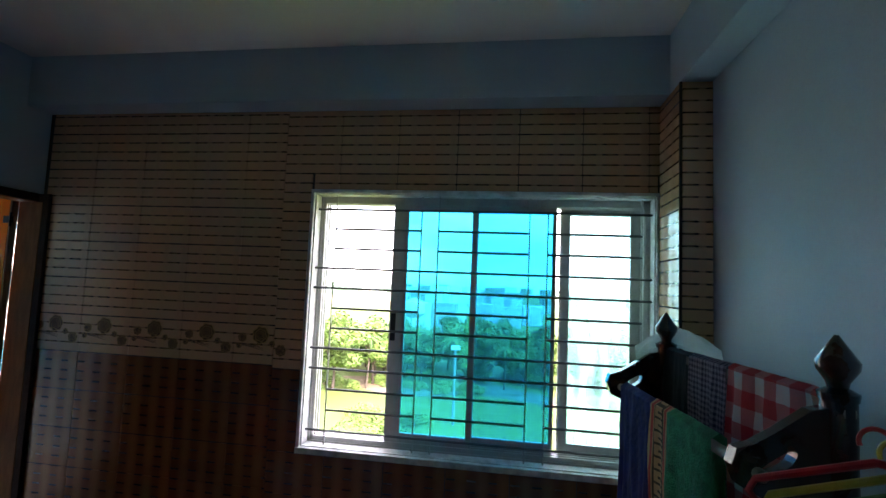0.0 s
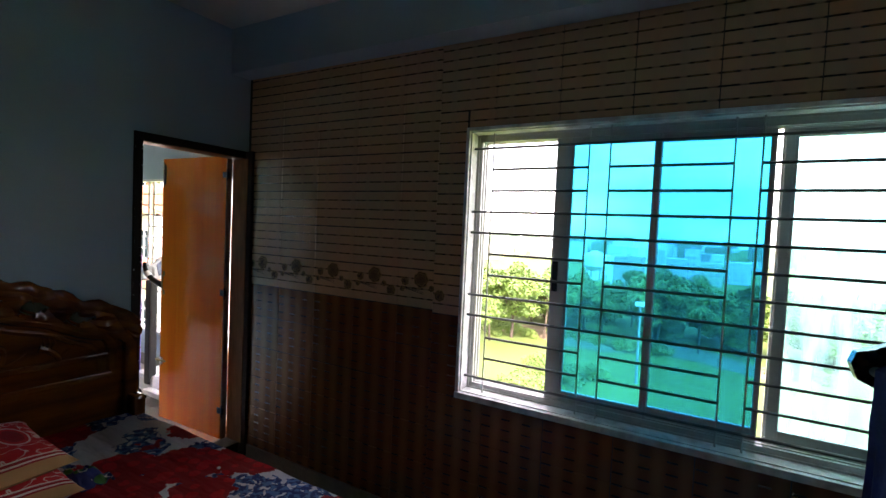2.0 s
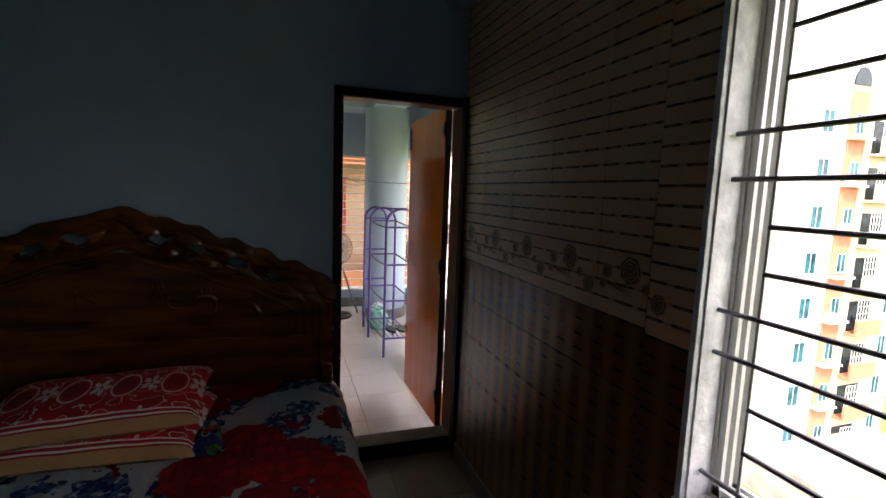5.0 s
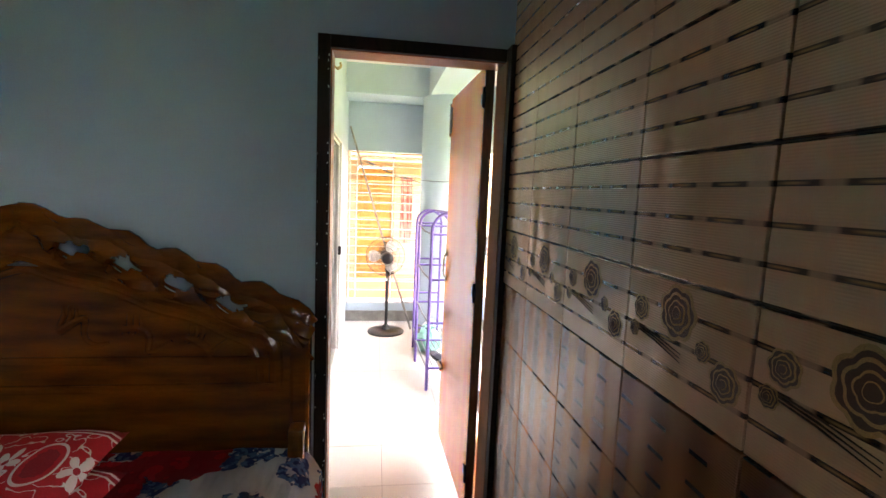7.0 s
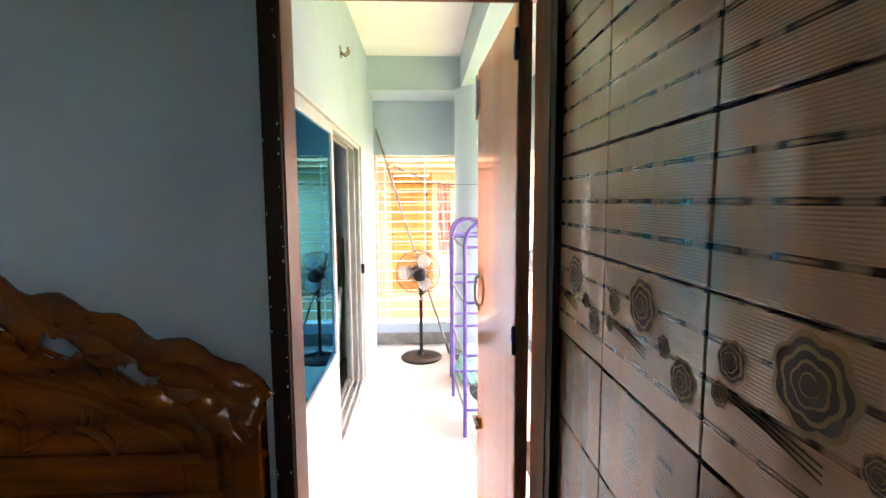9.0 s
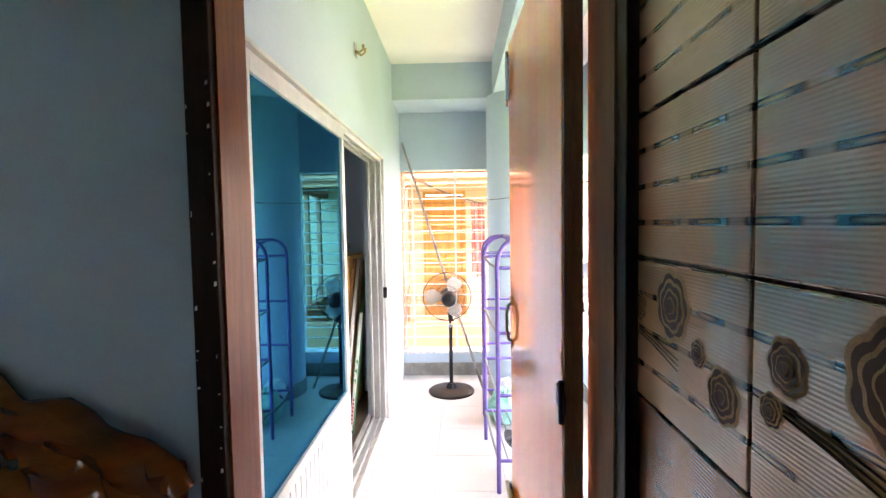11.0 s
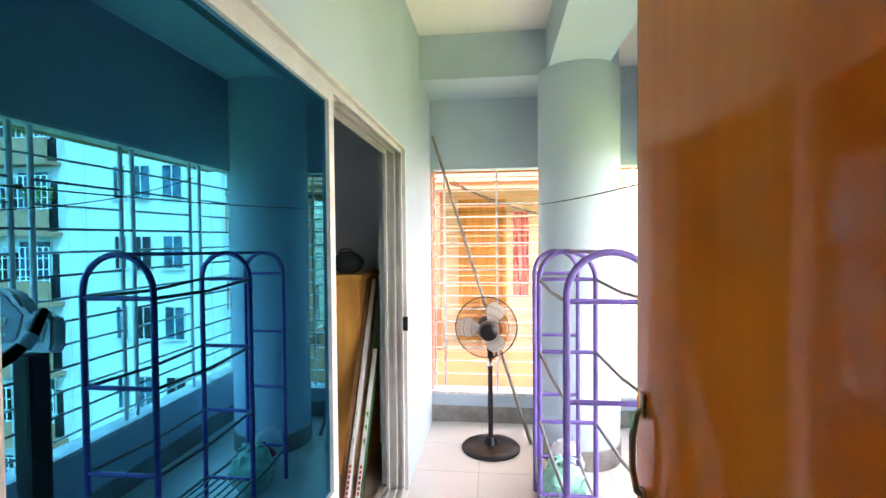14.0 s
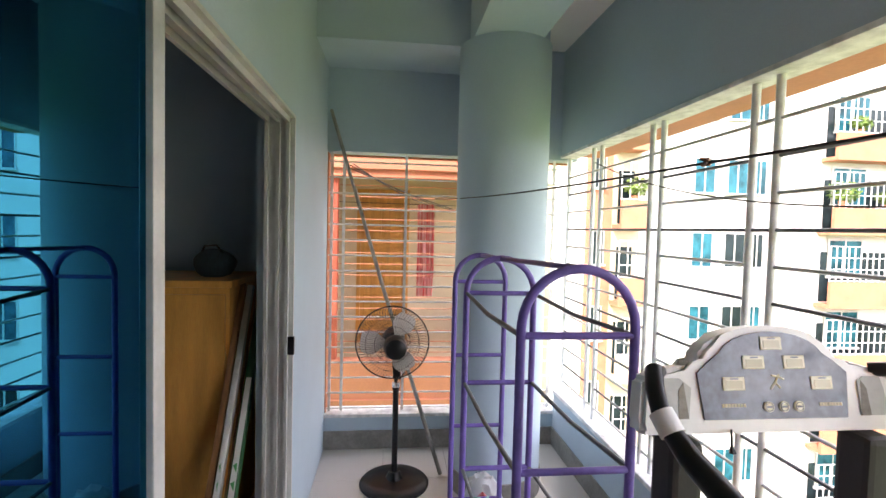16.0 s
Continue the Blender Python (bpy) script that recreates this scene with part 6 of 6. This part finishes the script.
for k, (y, z, s, x) in enumerate(((18.0, 3.06, 0.55, 0.82), (20.0, 2.96, 0.35, 0.82), (18.6, 6.0, 0.35, 0.82), (9.0, 3.0, 0.45, 0.84), (8.8, 6.0, 0.4, 0.84))):
    p = thing("potted_plant", "leafy green potted plant on a facing balcony", "plant", "plants on facing balconies", at=(FX + x - 0.22, y, z - 0.27))
    rng = random.Random(50 + k)
    part("pot", lathe(bmesh.new(), [(0.12, 0), (0.16, 0.26), (0.17, 0.28)], 0, 0, 12), M_SOFFIT, p)
    b = bmesh.new()
    leafy(b, rng, (0, 0, 0.35 + s * 0.7), s, 240, 0.09)
    leafy(b, rng, (0, 0.2, 0.3 + s * 0.4), s * 0.7, 120, 0.08)
    part("foliage", b, M_LEAF2, p)

# ---- wall tiles ----
TW, TH, TD = 0.305, 0.2032, 0.010
made_tiles = {}


def tile(w, h, x_off, z_off, material, parent, m, name="tile"):
    """One glazed tile, w by h, cut from a full one at an offset; alike tiles share a mesh."""
    key = (round(w, 3), round(h, 3), round(x_off, 3), round(z_off, 3), material.name)
    if key not in made_tiles:
        b = bmesh.new()
        g = 0.0019
        e = 0.0018
        lo = [(x_off + g, z_off + g), (x_off + w - g, z_off + g), (x_off + w - g, z_off + h - g), (x_off + g, z_off + h - g)]
        hi = [(x_off + g + e, z_off + g + e), (x_off + w - g - e, z_off + g + e), (x_off + w - g - e, z_off + h - g - e), (x_off + g + e, z_off + h - g - e)]
        a = [b.verts.new((x, 0.0, z)) for x, z in lo]
        c = [b.verts.new((x, -TD + 0.0012, z)) for x, z in lo]
        d = [b.verts.new((x, -TD, z)) for x, z in hi]
        b.faces.new(d)
        for p, q in ((a, c), (c, d)):
            for k in range(4):
                b.faces.new((p[k], p[(k + 1) % 4], q[(k + 1) % 4], q[k]))
        bmesh.ops.recalc_face_normals(b, faces=b.faces[:])
        me = bpy.data.meshes.new(name)
        b.to_mesh(me)
        b.free()
        me.materials.append(material)
        made_tiles[key] = me
    ob = new(name, made_tiles[key])
    ob.parent = parent
    ob.matrix_local = m
    return ob


ROW0 = 1.411
cells = []
for first_x, last_x, dz in ((0.032, 1.473, 0.0), (1.473, 3.356, -0.014)):
    x = first_x
    while x < last_x - 0.004:
        xe = min(x + TW, last_x)
        for r in range(-7, 6):
            z0 = ROW0 + dz + TH * r
            cells.append((x, xe, z0, max(z0, ZF), min(z0 + TH, 2.547), M_TILE_UP if r >= -1 else M_TILE_LOW))
        x += TW
for x0, x1, zt, z0, z1, mt in cells:
    if z1 - z0 < 0.006:
        continue
    pieces = [(x0, x1, z0, z1)]
    if x1 > W0 and x0 < W1 and z1 > WB and z0 < WT:
        a, c = max(x0, W0), min(x1, W1)
        pieces = [q for q in ((x0, min(x1, W0 - 0.012), z0, z1), (max(x0, W1 + 0.006), x1, z0, z1), (a, c, z0, min(z1, WB - 0.022)), (a, c, max(z0, WT + 0.012), z1)) if q[1] - q[0] > 0.006 and q[3] - q[2] > 0.006]
    for a, c, d, e in pieces:
        tile(c - a, e - d, a - x0, d - zt, mt, wall_window, Matrix.Translation((x0, 0.010, zt)))
for r in range(-7, 6):
    z0 = ROW0 - 0.014 + TH * r
    mt = M_TILE_UP if r >= -1 else M_TILE_LOW
    lo, hi = max(z0, ZF), min(z0 + TH, 2.547)
    if hi - lo > 0.006:
        tile(0.262, hi - lo, 0, lo - z0, mt, pillar, pose(3.358, 0.0, z0, 0, 0, -90))
        tile(0.120, hi - lo, 0, lo - z0, mt, pillar, pose(3.358, -0.262, z0))
setting("pillar_edge", cube(3.346, 3.357, -0.2725, -0.2625, ZF, 2.547, bevel=0.002), M_GROUT)


def rose_mesh(name, material):
    """A low relief rose: rings of rounded petals, the inner ones standing higher."""
    b = bmesh.new()
    for ring_k, (rad, petals, lift) in enumerate(((1.0, 7, 0.0), (0.72, 6, 0.05), (0.46, 5, 0.10), (0.24, 3, 0.15))):
        n = 40
        rim, crown = [], []
        for k in range(n):
            a = 2 * math.pi * k / n + ring_k * 0.4
            r = rad * (0.86 + 0.14 * abs(math.cos(a * petals / 2)))
            rim.append(b.verts.new((r * math.cos(a), -lift, r * math.sin(a))))
            crown.append(b.verts.new((0.86 * r * math.cos(a), -lift - 0.06, 0.86 * r * math.sin(a))))
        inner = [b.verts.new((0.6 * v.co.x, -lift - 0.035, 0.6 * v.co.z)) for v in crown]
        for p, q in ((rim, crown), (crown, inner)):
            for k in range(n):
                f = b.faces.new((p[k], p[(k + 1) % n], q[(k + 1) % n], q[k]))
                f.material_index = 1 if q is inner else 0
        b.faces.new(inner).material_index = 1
    bmesh.ops.recalc_face_normals(b, faces=b.faces[:])
    me = bpy.data.meshes.new(name)
    b.to_mesh(me)
    b.free()
    me.materials.append(material)
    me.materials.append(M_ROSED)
    return me


rose_a = rose_mesh("rose_motif", M_ROSE)
b = bmesh.new()
for k in range(3):
    tube(b, [(0.0, 0.0, 0.004 * k), (0.05, -0.001, -0.006 + 0.005 * k), (0.12, 0.0, -0.022 + 0.007 * k)], [0.0014, 0.0018, 0.0008], 4)
stem_me = bpy.data.meshes.new("rose_stem")
b.to_mesh(stem_me)
b.free()
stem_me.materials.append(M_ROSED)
for x0 in [0.032 + TW * k for k in range(5)]:
    for dx, dz, s, me in ((0.047, 0.135, 0.026, rose_a), (0.148, 0.150, 0.048, rose_a), (0.030, 0.093, 0.017, rose_a), (0.213, 0.108, 0.018, rose_a), (0.262, 0.078, 0.032, rose_a)):
        if x0 + dx + s > W0 - 0.02:
            continue
        ob = new("rose_motif", me)
        ob.parent = wall_window
        ob.matrix_local = Matrix.Translation((x0 + dx, -0.0004, ROW0 - TH + dz)) @ Matrix.Rotation(dx * 30, 4, "Y") @ Matrix.Diagonal((s, 0.012, s, 1))
    if x0 + 0.2 < W0:
        ob = new("rose_stem", stem_me)
        ob.parent = wall_window
        ob.matrix_local = Matrix.Translation((x0 + 0.045, -0.0005, ROW0 - TH + 0.095))

# ---- floor tiles ----
made_floor = {}


def floor_tiles(parent, material, x0, x1, y0, y1, z, size):
    nx, ny = math.ceil((x1 - x0) / size), math.ceil((y1 - y0) / size)
    for i in range(nx):
        for j in range(ny):
            w, d = min(size, x1 - x0 - i * size), min(size, y1 - y0 - j * size)
            if w < 0.02 or d < 0.02:
                continue
            key = (round(w, 3), round(d, 3), material.name)
            if key not in made_floor:
                b = bx(bmesh.new(), 0.001, w - 0.001, 0.001, d - 0.001, -0.0075, 0.0, bevel=0.0009)
                me = bpy.data.meshes.new("floor_tile")
                b.to_mesh(me)
                b.free()
                me.materials.append(material)
                made_floor[key] = me
            ob = new("floor_tile", made_floor[key])
            ob.parent = parent
            ob.matrix_local = Matrix.Translation((x0 + i * size, y0 + j * size, z))


floor_tiles(floor, M_FLOOR, 0.013, X1, Y0, 0.009, ZF, 0.40)
floor_tiles(balcony_floor, M_BFLOOR, BX, -0.116, YL, YR, 0.0, 0.40)
